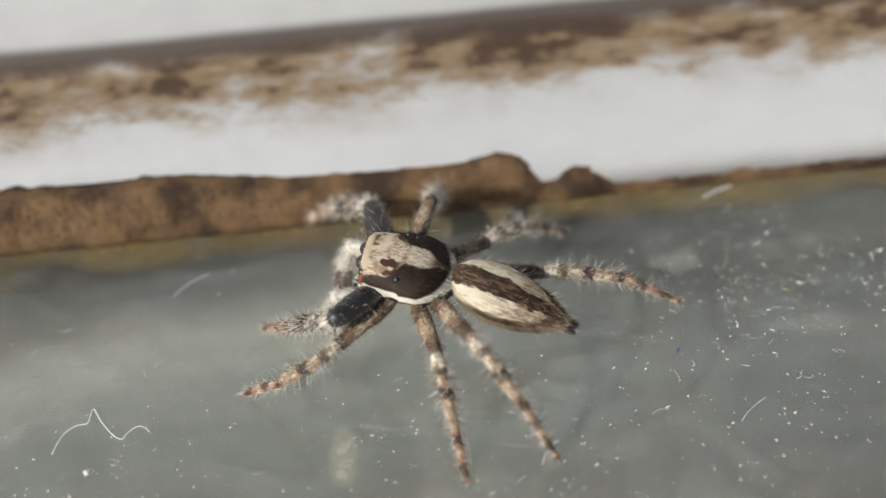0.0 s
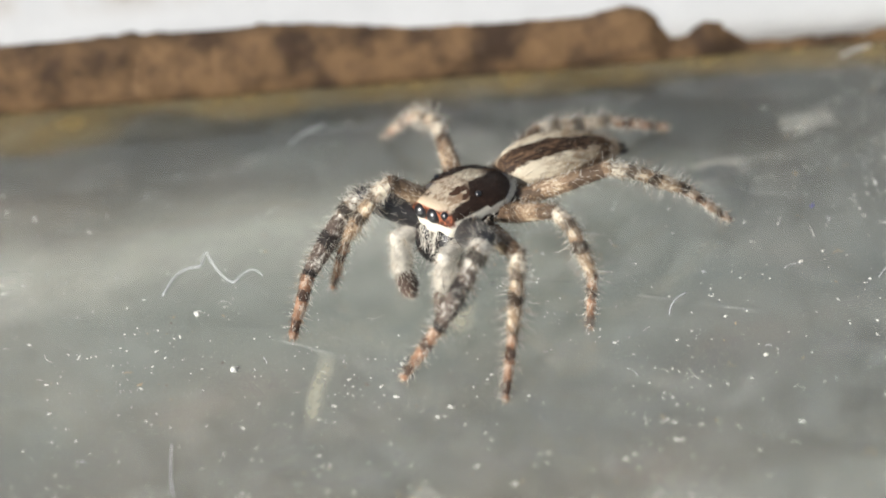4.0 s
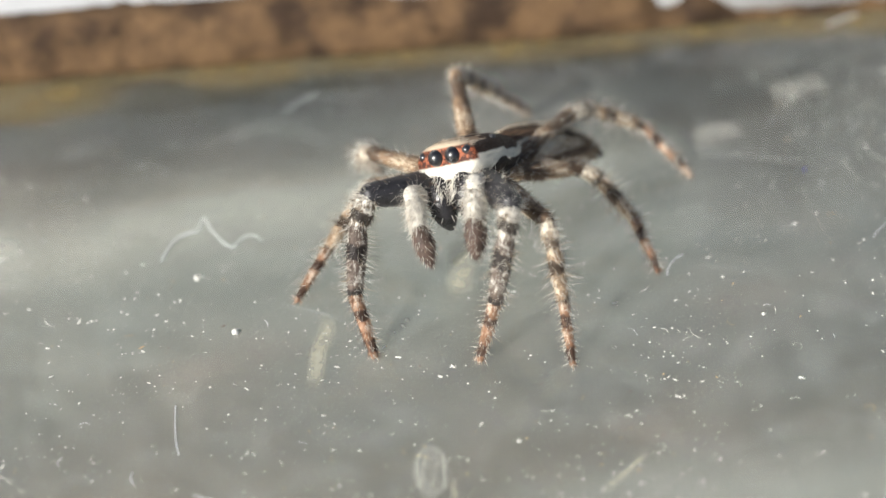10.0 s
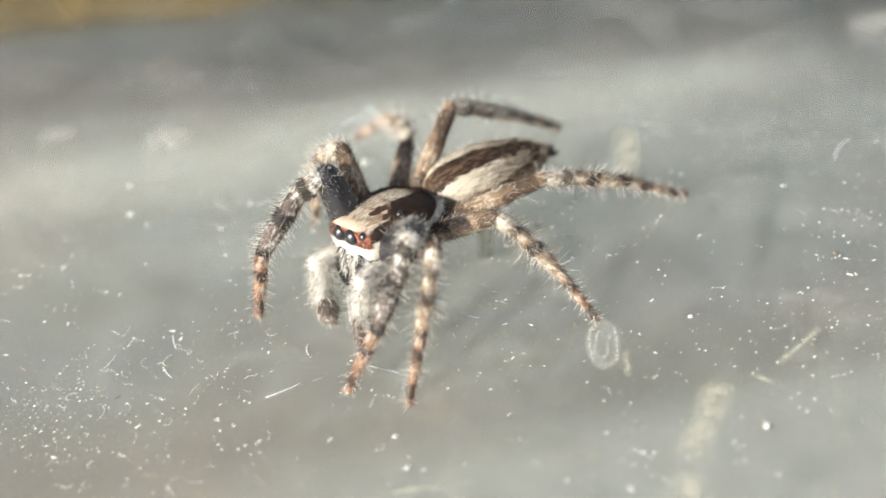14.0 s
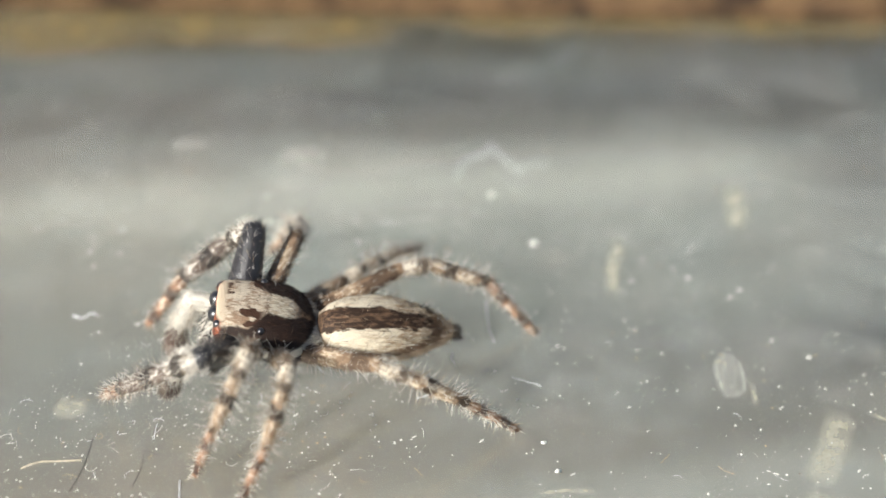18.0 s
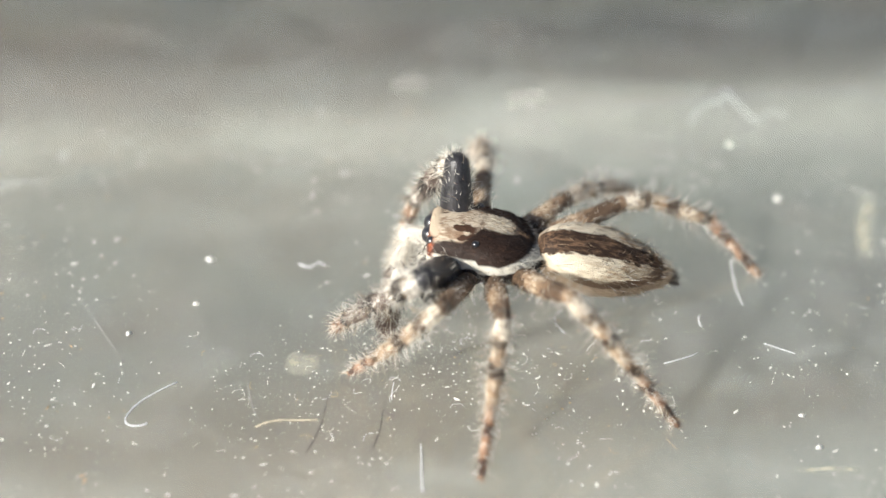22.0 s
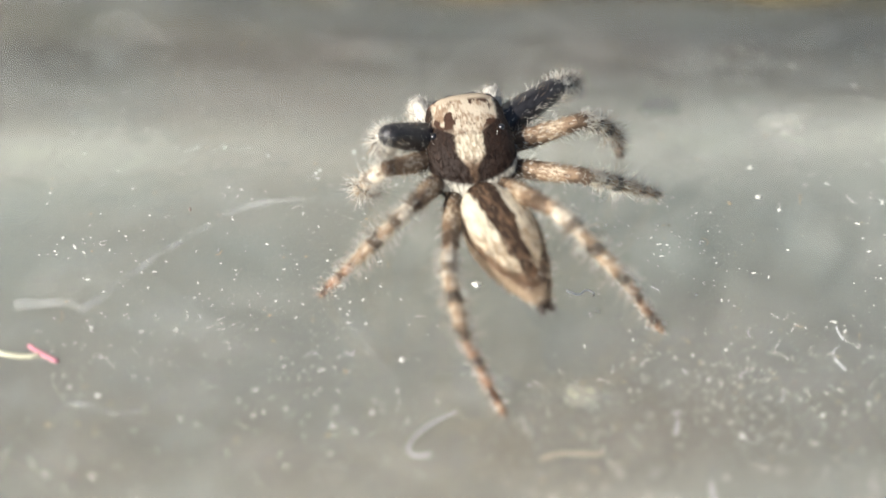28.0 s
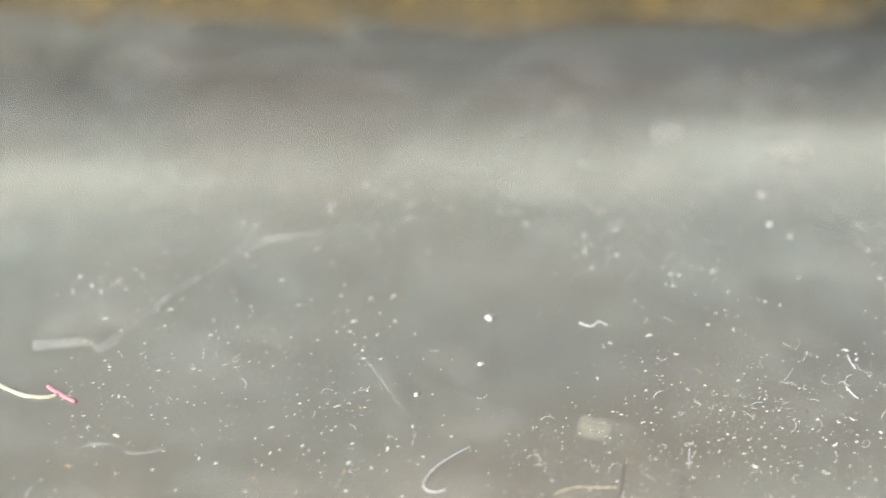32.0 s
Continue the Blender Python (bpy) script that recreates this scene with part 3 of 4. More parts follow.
for y, r, x, z in ((0.28, 0.25, 1.43, 0.44), (-0.28, 0.25, 1.43, 0.44), (0.71, 0.15, 1.37, 0.51), (-0.71, 0.15, 1.37, 0.51)):
    front = eye_at(x, y, z, r, "glossy black front eye")
    if y == 0.28:
        cam.data.dof.focus_object = front
for y in (0.93, -0.93):
    eye_at(0.25, y, 0.66, 0.10, "small black side eye")
for sgn in (1, -1):
    b = Build().loft([[(1.10 + 0.30 * math.sin(u * 2.7) + 0.40 * r * math.cos(a), sgn * (0.43 + 0.03 * u) - 0.43 * r * math.sin(a), 0.05 - 1.70 * u) for a in [2 * math.pi * k / 20 for k in range(20)]]
                      for u, r in ((0, 0.7), (0.08, 0.92), (0.2, 1.04), (0.36, 1.08), (0.52, 1.04), (0.68, 0.92), (0.82, 0.72), (0.92, 0.48), (1.0, 0.2))])
    b.fur(900, (0.2, 0, -0.8), (0.16, 0.36), 0.014, [1], 31 + sgn, keep=lambda p, n: -0.62 < p[2] < 0.05 and n[0] > 0.35 and abs(p[1]) < 0.52 + 0.4 * p[2], lie=0.8)
    b.fur(160, (0.3, 0, -0.6), (0.16, 0.34), 0.008, [1, 2], 36 + sgn, keep=lambda p, n: n[0] > -0.2, lie=0.5)
    part("chelicera", b.mesh("chelicera", [M_CHEL, M_HAIR, M_DHAIR]), spider, "glossy black fang base with a white hair patch")
    # pedipalp: bent down before the face, black at the base, white tufted in the middle and dark at the tip
    palp = part("pedipalp", bristly(1.15, (0.17, 0.23, 0.26, 0.24), [M_PALP, M_HAIR, M_DHAIR], 41 + sgn, 360, 60, long=(0.18, 0.36)), spider, "hairy feeler with a white tuft and a dark tip")
    palp.matrix_basis = pose(1.02 * MM, sgn * 0.86 * MM, -0.46 * MM, 0, -4, 16 if sgn > 0 else -3)
    lower = part("palp_joint", bristly(0.98, (0.19, 0.25, 0.26, 0.21), [M_PALP, M_HAIR, M_HAIR], 51 + sgn, 700, 340, long=(0.2, 0.42), lie=0.5), palp)
    lower.matrix_basis = pose(1.02 * MM, 0, 0, 0, 72, -sgn * 30)
    tip = part("palp_tip", bristly(1.15, (0.20, 0.27, 0.29, 0.24, 0.10), [M_PALPTIP, M_HAIR, M_DHAIR], 61 + sgn, 420, 70, long=(0.12, 0.28)), palp)
    tip.matrix_basis = lower.matrix_basis @ pose(0.90 * MM, 0, 0, 0, 12, -sgn * 8)

b = Build().loft(abdomen_rings())
b.fur(8000, (-0.85, 0, 0.05), (0.16, 0.34), 0.010, [0], 21, lie=0.72)
b.fur(1500, (-0.6, 0, 0.35), (0.2, 0.4), 0.007, [1, 1, 3, 3, 2], 22, keep=lambda p, n: abs(p[1]) > 0.5 or p[2] < 0.2, lie=0.5)
b.fur(500, (-0.7, 0, 0.25), (0.18, 0.34), 0.007, [2, 2, 2, 3], 23, keep=lambda p, n: abs(p[1]) <= 0.5 and p[2] >= 0.2, lie=0.6)
abdomen = part("abdomen", b.mesh("abdomen", [M_ABD, M_HAIR, M_DHAIR, M_THAIR]), spider, "long tapered abdomen with a dark band between cream sides")

for sgn in (1, -1):
    b = Build().loft(limb(0.36, (0.09, 0.10, 0.08, 0.05), 8))
    b.fur(40, (0.6, 0, 0), (0.08, 0.16), 0.007, [0], 71 + sgn, lie=0.6)
    spin = part("spinneret", b.mesh("spinneret", [M_STERNUM]), abdomen, "short dark spinneret")
    spin.matrix_basis = pose(-3.78 * MM, sgn * 0.09 * MM, -0.42 * MM, 0, 8, 180 - sgn * 10)

legs = {}
for side, sgn in (("L", 1), ("R", -1)):
    for k in (1, 2, 3, 4):
        fl, pl, tl, sl, g = LEG[k]
        c = COXA[k]
        hub = part("leg", Build().loft(ball((0, 0, 0), 0.30, (1.1, 1.1, 1.0))).mesh("coxa", [M_STERNUM]), spider,
                   "thick dark front leg with white hair" if k == 1 else "slim leg with brown and cream bands")
        hub.matrix_basis = pose(c[0] * MM, sgn * c[1] * MM, c[2] * MM)
        seed = 100 + 10 * k + (5 if sgn > 0 else 0)
        skin = (M_FRONT, M_FRONTKNEE, M_FRONTLEG) if k == 1 else (M_FEMUR, M_KNEE, M_LEG)
        thick = 1.18 * g if k == 1 else g
        fem = part("femur", bristly(fl, (0.7 * thick, thick, 1.05 * thick, 0.98 * thick, 0.86 * thick, 0.76 * thick), [skin[0], M_HAIR, M_DHAIR], seed, 620 if k > 1 else 320, 90 if k > 1 else 110, long=(0.2, 0.5 if k > 1 else 0.42), lie=0.5), hub)
        pat = part("patella", bristly(pl, (0.66 * g, 0.80 * g, 0.82 * g, 0.66 * g), [skin[1], M_HAIR, M_DHAIR], seed + 1, 260, 60, long=(0.18, 0.42), knee=(420, 170, 110, 110)[k - 1], lie=0.4), hub)
        tib = part("tibia", bristly(tl, (0.60 * g, 0.74 * g, 0.74 * g, 0.70 * g, 0.62 * g, 0.53 * g), [skin[2], M_HAIR, M_DHAIR], seed + 2, 420, 170 if k > 1 else 210, long=(0.22, 0.68 if k > 1 else 0.5), lie=0.3), hub)
        tar = part("tarsus", bristly(sl, (0.50 * g, 0.50 * g, 0.46 * g, 0.42 * g, 0.38 * g, 0.30 * g), [M_TARSUS, M_HAIR, M_DHAIR], seed + 3, 340, 150 if k > 1 else 110, long=(0.14, 0.42), lie=0.35), hub)
        bt = Build().loft(ball((sl - 0.04, 0, 0), 0.085, (1.3, 1, 1), 8, 6))
        bt.fur(70, (0.6, 0, -0.2), (0.08, 0.16), 0.012, [0], seed + 4, lie=0.5)
        claw = part("claw_tuft", bt.mesh("claw_tuft", [M_CLAW]), hub)
        legs[side + str(k)] = (hub, fem, pat, tib, tar, claw)


# ---- what lies on the glass ----
def stain(x0, y0, x1, y1, width, seed, mat, label, hollow=False):
    """A dried run or drop: a thin uneven skin on the glass from one end to the other."""
    rng = random.Random(seed)
    d = Vector((x1 - x0, y1 - y0))
    ln, u = d.length, d.normalized()
    w = Vector((-u.y, u.x))
    steps, left, right = 14, [], []
    for i in range(steps + 1):
        t = i / steps
        round_end = math.sqrt(max(0.02, 1 - max(0, (abs(t - 0.5) * 2 * (ln / 2) - (ln / 2 - width / 2)) / (width / 2)) ** 2))
        if hollow:
            round_end = math.sqrt(max(0.01, 1 - (2 * t - 1) ** 2))
        a = width / 2 * round_end * (1 + 0.28 * noise.noise(Vector((t * 3, seed, 0))) + rng.uniform(-0.05, 0.05))
        c = width / 2 * round_end * (1 + 0.28 * noise.noise(Vector((t * 3, seed, 9))) + rng.uniform(-0.05, 0.05))
        m = Vector((x0, y0)) + u * ln * t + w * width * 0.22 * noise.noise(Vector((t * 2, seed, 5)))
        left.append(m + w * a)
        right.append(m - w * c)
    v, f, rim = [], [], []
    for i, (l, r) in enumerate(zip(left, right)):
        end = min(1.0, min(i, steps - i) / 3.0)
        for q in (0.0, 0.12, 0.3, 0.5, 0.7, 0.88, 1.0):
            p = l.lerp(r, q)
            inner = min(1.0, 3.2 * q * (1 - q) * 1.3)
            v.append((p.x, p.y, 0.006 + 0.010 * inner * end))
            rim.append(max(0.12, 1 - abs(inner * end - 0.5) / 0.35) * min(1.0, inner * end * 5) if hollow else inner * end)
    for i in range(steps):
        for q in range(6):
            a = 7 * i + q
            f.append((a, a + 1, a + 8, a + 7))
    me = mesh_from(v, f, "water_stain", [mat], smooth=True)
    me.attributes.new("cover", "FLOAT", "POINT").data.foreach_set("value", rim)
    ob = new("water_stain", me)
    return tagged(ob, label, "stain", "stains on the glass")


def fibre(x, y, heading, bits, r, mat, label, name="lint_fibre", z=0.03):
    """A lint thread lying on the glass: bits are (length, turn in degrees)."""
    pts, a, p, sd = [], radians(heading), Vector((x, y)), x * 3.1 + y
    pts.append((p.x, p.y))
    for ln, turn in bits:
        n = max(4, int(ln / 0.12))
        for i in range(n):
            a += radians(turn) / n + 0.05 * noise.noise(Vector((len(pts) * 0.35, sd, 0)))
            p = p + Vector((math.cos(a), math.sin(a))) * ln / n
            pts.append((p.x, p.y))
    b = Build()
    rings_ = []
    for i, (px, py) in enumerate(pts):
        q = pts[min(i + 1, len(pts) - 1)]
        o = pts[max(i - 1, 0)]
        d = Vector((q[0] - o[0], q[1] - o[1], 0)).normalized()
        s = Vector((-d.y, d.x, 0))
        rr = r * (0.75 + 0.5 * abs(noise.noise(Vector((i * 0.5, sd, 3)))))
        h = z + 0.05 * abs(noise.noise(Vector((i * 0.15, sd, 7))))
        rings_.append([(px + s.x * rr * math.cos(t), py + s.y * rr * math.cos(t), h + rr * math.sin(t)) for t in (0, 1.047, 2.094, 3.1416, 4.189, 5.236)])
    b.loft(rings_)
    return tagged(new(name, b.mesh(name, [mat])), label, "lint", "lint on the glass")


def thread(pts, r, mat, label, name="lint_fibre"):
    """A lint thread through the given points on the glass, thicker towards its start."""
    fine = []
    for i in range(len(pts) - 1):
        p0, p1, p2, p3 = (Vector(pts[min(max(i + k, 0), len(pts) - 1)]) for k in (-1, 0, 1, 2))
        for q in range(5):
            t = q / 5
            fine.append(0.5 * (2 * p1 + (p2 - p0) * t + (2 * p0 - 5 * p1 + 4 * p2 - p3) * t * t + (3 * p1 - p0 - 3 * p2 + p3) * t ** 3))
    b, rings_ = Build(), []
    for i, p in enumerate(fine):
        d = (fine[min(i + 1, len(fine) - 1)] - fine[max(i - 1, 0)]).normalized()
        rr = r * (1.25 - 0.6 * i / len(fine)) * (0.8 + 0.4 * abs(noise.noise(Vector((i * 0.4, pts[0][0], 3)))))
        h = rr + 0.015 + 0.05 * abs(noise.noise(Vector((i * 0.12, pts[0][1], 7))))
        rings_.append([(p.x - d.y * rr * math.cos(t), p.y + d.x * rr * math.cos(t), h + rr * math.sin(t)) for t in (0, 1.047, 2.094, 3.1416, 4.189, 5.236)])
    b.loft(rings_)
    return tagged(new(name, b.mesh(name, [mat])), label, "lint", "lint on the glass")


PALE = "pale dried water stain on the dusty glass"
for x0, y0, x1, y1, w, label in (
        (6.66, 2.67, 6.32, 0.08, 0.95, PALE), (2.49, 0.17, 1.93, -2.91, 0.62, "long pale dried run on the dusty glass"),
        (5.35, -6.43, 5.22, -7.5, 0.24, "narrow pale dried drop on the glass"), (10.56, -6.39, 8.98, -7.71, 0.26, "straight pale streak on the glass"),
        (8.31, -7.84, 9.09, -8.34, 0.2, "short pale streak on the glass"), (7.71, -7.64, 6.2, -10.6, 1.05, "broad pale dried run on the glass"),
        (6.2, -10.5, 5.81, -13.1, 0.9, "broad pale dried run on the glass"), (-14.1, -6.6, -13.1, -6.8, 0.95, PALE),
        (13.9, 6.0, 16.2, 6.1, 1.3, "cloudy pale smear on the glass"), (17.2, 8.1, 19.4, 7.8, 1.4, "cloudy pale smear on the glass"),
        (-11.4, 5.3, -9.9, 5.2, 1.3, "cloudy pale smear on the glass"), (-7.9, 4.6, -6.2, 4.5, 1.3, "cloudy pale smear on the glass"),
        (-1.39, -10.3, 0.4, -10.35, 0.22, "short pale streak on the glass")):
    stain(x0, y0, x1, y1, w, int(x0 * 10 + y0), M_CLOUD if "cloudy" in label else M_STAIN, label)
M_FLAKY = stain_material("flaky_dried_residue", (0.78, 0.78, 0.68), 0.62, 16.0)
stain(4.85, -5.2, 4.64, -7.17, 1.0, 77, M_FLAKY, "oval ring-edged dried drop on the glass", True)
stain(4.80, -5.55, 4.68, -6.8, 0.5, 78, M_FLAKY, "flaky residue inside the oval drop", True)

# see-through ochre strips imitate the sealant's blurred reflection in the glass
M_SEAL_REFLECTION = stain_material("ochre_seal_reflection", (0.30, 0.22, 0.09), 0.75, 0.6)
for i in range(-16, 16):
    wide = 1.9 * max(0.0, min(1.0, (-i * 8 - 2) / 12))
    mid = 11.9 - i * 0.42 - 0.6 * wide
    smear = stain(i * 8 - 5, mid + 0.9, i * 8 + 5, mid + 0.4, 2.6 + wide, 300 + i, M_SEAL_REFLECTION, "ochre strip painted as the sealant's reflection")
    smear.name = "residue"
    tagged(smear, "ochre strip on the glass painted as the sealant's reflection", "residue", kind="structure")

WHITE = "thin white lint thread lying on the glass"
for x, y, head, bits, r in (
        (-16.76, -7.34, 210, ((1.0, 15), (0.75, 30), (0.4, 95), (0.35, 40)), 0.024),
        (-1.83, -2.79, -95, ((1.8, 15),), 0.018), (-1.42, -6.03, -24, ((0.87, 0),), 0.014), (12.99, 0.79, 200, ((0.5, 30), (0.6, 30)), 0.02),
        (-10.55, -9.47, -92, ((1.5, 0),), 0.02),
        (19.54, 1.33, 205, ((1.3, 25),), 0.014), (-6.9, -5.2, -72, ((0.5, 25),), 0.018), (-11.21, -7.37, -104, ((0.6, 10),), 0.016),
        (-6.67, -4.05, -92, ((0.55, 25),), 0.02), (-3.23, -6.35, 215, ((1.0, -15),), 0.018), (-2.99, -4.96, 235, ((0.45, 60),), 0.018),
        (2.99, 10.5, 200, ((1.5, 20),), 0.02), (20.2, 11.0, 35, ((1.2, -30),), 0.04)):
    fibre(x, y, head, bits, r, M_FIBRE, WHITE)
thread(((-2.19, 3.2), (-1.85, 3.92), (-1.45, 4.25), (-1.09, 4.32), (-0.91, 4.87), (-0.70, 4.34), (-0.38, 3.72), (-0.08, 3.43), (0.15, 3.69), (0.41, 3.86), (0.65, 3.78), (0.80, 3.49)), 0.026, M_FIBRE, "crinkled white lint thread lying on the glass")
for pts in (((0.9, 0.92), (2.79, -0.08), (4.48, -1.01)), ((6.54, 2.77), (8.54, 2.11), (10.78, 1.46)), ((11.16, 1.04), (12.8, 0.45), (14.41, -0.06)), ((14.31, 5.45), (15.8, 4.92), (17.23, 4.36))):
    thread(pts, 0.022, M_FAINT, "fine silk line stretched along the dusty glass")
thread(((-13.8, -2.91), (-13.5, -3.04), (-13.26, -2.86), (-13.02, -3.01)), 0.025, M_FIBRE, WHITE)
thread(((-26.98, -7.74), (-26.6, -7.4), (-25.88, -7.39), (-25.34, -7.67), (-24.58, -7.48), (-23.98, -7.0)), 0.06, M_FAINT, "faint crinkled thread stuck to the dusty glass")
for x, y, head, bits, r in (
        (1.38, 0.67, -30, ((3.3, -4),), 0.02), (12.95, 0.43, -22, ((2.0, -3),), 0.02), 
        (-7.25, -4.95, -61, ((3.6, 2),), 0.018), (-19.57, -4.31, -60, ((2.7, 3),), 0.03), (-14.96, -7.37, -80, ((1.6, 8),), 0.02)):
    fibre(x, y, head, bits, r, M_FAINT, "faint dull thread stuck to the dusty glass")
thread(((-28.47, -4.03), (-27.14, -3.81), (-26.65, -4.06), (-25.6, -2.73), (-24.22, -1.16), (-22.59, 0.24), (-20.51, 0.61)), 0.13, M_FAINT, "long faint thread stuck to the dusty glass")
for x, y, head, bits in ((-12.9, -7.84, -95, ((2.0, -15),)), (-11.53, -8.37, -85, ((1.4, -30),)), (-11.5, -8.3, -60, ((0.4, 40),))):
    fibre(x, y, head, bits, 0.013, M_DFIBRE, "short dark hair lying on the glass", "dark_hair")
fibre(-14.69, -8.87, 35, ((0.9, -30), (0.7, 0)), 0.03, plain("tan_lint", (0.55, 0.48, 0.36), 0.7), "tan plant fibre lying on the glass")
fibre(-27.88, -5.33, -42, ((1.0, 10),), 0.07, plain("pink_lint", (0.75, 0.30, 0.36), 0.6), "pink lint thread lying on the glass")
fibre(-29.3, -5.2, -40, ((1.0, 20), (0.9, 40)), 0.07, plain("cream_lint", (0.75, 0.72, 0.52), 0.6), "cream lint thread lying on the glass")
fibre(17.38, 3.80, 40, ((0.16, 10),), 0.03, plain("blue_lint", (0.04, 0.06, 0.40), 0.5), "tiny blue lint speck on the glass")


def grain(b, x, y, r, rng, flat=0.6, stretch=1.0, slot=0):
    """One angular crumb resting on the glass."""
    base, a0 = len(b.v), rng.uniform(0, 6.28)
    ca, sa = math.cos(a0), math.sin(a0)
    for k in range(5):
        a = k * 1.2566 + rng.uniform(-0.3, 0.3)
        u, w = r * stretch * math.cos(a) * rng.uniform(0.7, 1.2), r * math.sin(a) * rng.uniform(0.7, 1.2)
        b.v.append((x + u * ca - w * sa, y + u * sa + w * ca, r * flat * rng.uniform(0.2, 0.6)))
    b.v += [(x, y, r * flat * rng.uniform(1.2, 1.8)), (x, y, 0.001)]
    for k in range(5):
        q = (k + 1) % 5
        b.f += [(base + k, base + q, base + 5), (base + q, base + k, base + 6)]
        b.s += [slot, slot]


def dust(count, seed, spread, sizes, name, label):
    """Fine dust scattered over the pane, thicker in drifts."""
    rng, b = random.Random(seed), Build()
    while count > 0:
        x, y = spread(rng)
        if y > 11.3:
            continue
        n = noise.noise(Vector((x * 0.22, y * 0.22, seed))) + 0.6 * noise.noise(Vector((x * 0.8, y * 0.8, seed)))
        if rng.random() > (0.35 + 0.8 * n) * (1.0 if y < 2 or x > 16 else max(0.08, 1 - (y - 2) * 0.25)):
            continue
        count -= 1
        r = sizes[0] * (sizes[1] / sizes[0]) ** (rng.random() ** 3.0)
        grain(b, x, y, r, rng, stretch=rng.choice((1, 1, 1, 1.4, 2.6)), slot=0 if rng.random() < 0.86 else rng.choice((1, 2)))
    return tagged(new(name, mesh_from(b.v, b.f, name, [M_DUST, M_DHAIR, M_TAN], b.s, False)), label, "dust", kind="stuff")


M_TAN = plain("tan_dust_grain", (0.50, 0.36, 0.20), 0.7, 0.3, 0.3, 3)
dust(17000, 5, lambda g: (g.uniform(-36, 34), g.uniform(-16, 12)), (0.007, 0.045), "dust", "fine pale dust scattered over the glass")
DRIFTS = ((19.5, 6.2, 2.0, 1.4), (20.5, 6.6, 2.6, 1.4), (22.5, 7.0, 2.0, 1.2), (21.5, 5.0, 2.4, 1.4), (-9.4, -5.8, 1.7, 1.1), (-6.7, -5.3, 1.5, 0.9), (-14.2, -8.3, 2.0, 0.9), (-11.4, -7.4, 2.2, 1.0), (-8.6, -5.3, 2.4, 0.9), (-24, -4.9, 1.6, 1.0), (12, -2.9, 3.0, 1.2))


def drift(g):
    x, y, sx, sy = g.choice(DRIFTS)
    return g.gauss(x, sx), g.gauss(y, sy)


dust(2300, 6, drift, (0.006, 0.027), "dust", "drifts of pale dust and crumbs on the glass")
def lint_bits(count, seed):
    """Tiny curled lint bits and broken hairs strewn over the dusty glass."""
    rng, b = random.Random(seed), Build()
    while count > 0:
        x, y = drift(rng) if rng.random() < 0.45 else (rng.uniform(-32, 26), rng.uniform(-12, 9))
        if y > 10.5:
            continue
        count -= 1
        a, turn, ln, r = rng.uniform(0, 6.28), rng.uniform(-0.9, 0.9), rng.uniform(0.02, 0.075), rng.uniform(0.005, 0.009)
        rings_, slot = [], rng.choice((0, 0, 0, 0, 1, 2))
        for i in range(rng.choice((4, 5, 7, 9))):
            s_ = (-math.sin(a), math.cos(a))
            h = 0.012 + 0.02 * abs(math.sin(i * 0.9 + x))
            rings_.append([(x + s_[0] * r * math.cos(t), y + s_[1] * r * math.cos(t), h + r * math.sin(t)) for t in (0, 1.571, 3.1416, 4.712)])
            x, y, a = x + math.cos(a) * ln, y + math.sin(a) * ln, a + turn * rng.uniform(0.2, 1.0)
        b.loft(rings_, slot)
    return tagged(new("lint", b.mesh("lint", [M_DUST, M_TAN, M_FIBRE])), "tiny curled lint bits strewn over the dusty glass", "lint", kind="stuff")


lint_bits(460, 8)
for x, y, r in ((-1.15, 2.27, 0.13), (-0.12, -0.19, 0.14), (4.74, -0.53, 0.07), (7.2, -5.57, 0.085), (-0.6, -9.63, 0.11), (-0.85, -8.56, 0.09), (-8.18, 2.42, 0.09), (8.42, -9.62, 0.12),
                (-16.23, -2.74, 0.14), (-16.5, -4.45, 0.09), (-18.19, -5.57, 0.095), (-8.11, 1.14, 0.10), (-7.6, 0.6, 0.07), (-19.89, -8.8, 0.05), (13.9, -0.33, 0.06), (14.67, -2.01, 0.08)):
    b = Build()
    rng = random.Random(int(x * 100 + y * 10))
    grain(b, x, y, r, rng, 0.7)
    grain(b, x + r * 0.6, y + r * 0.3, r * 0.6, rng, 0.7)
    tagged(new("crumb", mesh_from(b.v, b.f, "crumb", [M_DUST], b.s)), "pale crumb of dirt lying on the glass", "crumb", "crumbs on the glass")


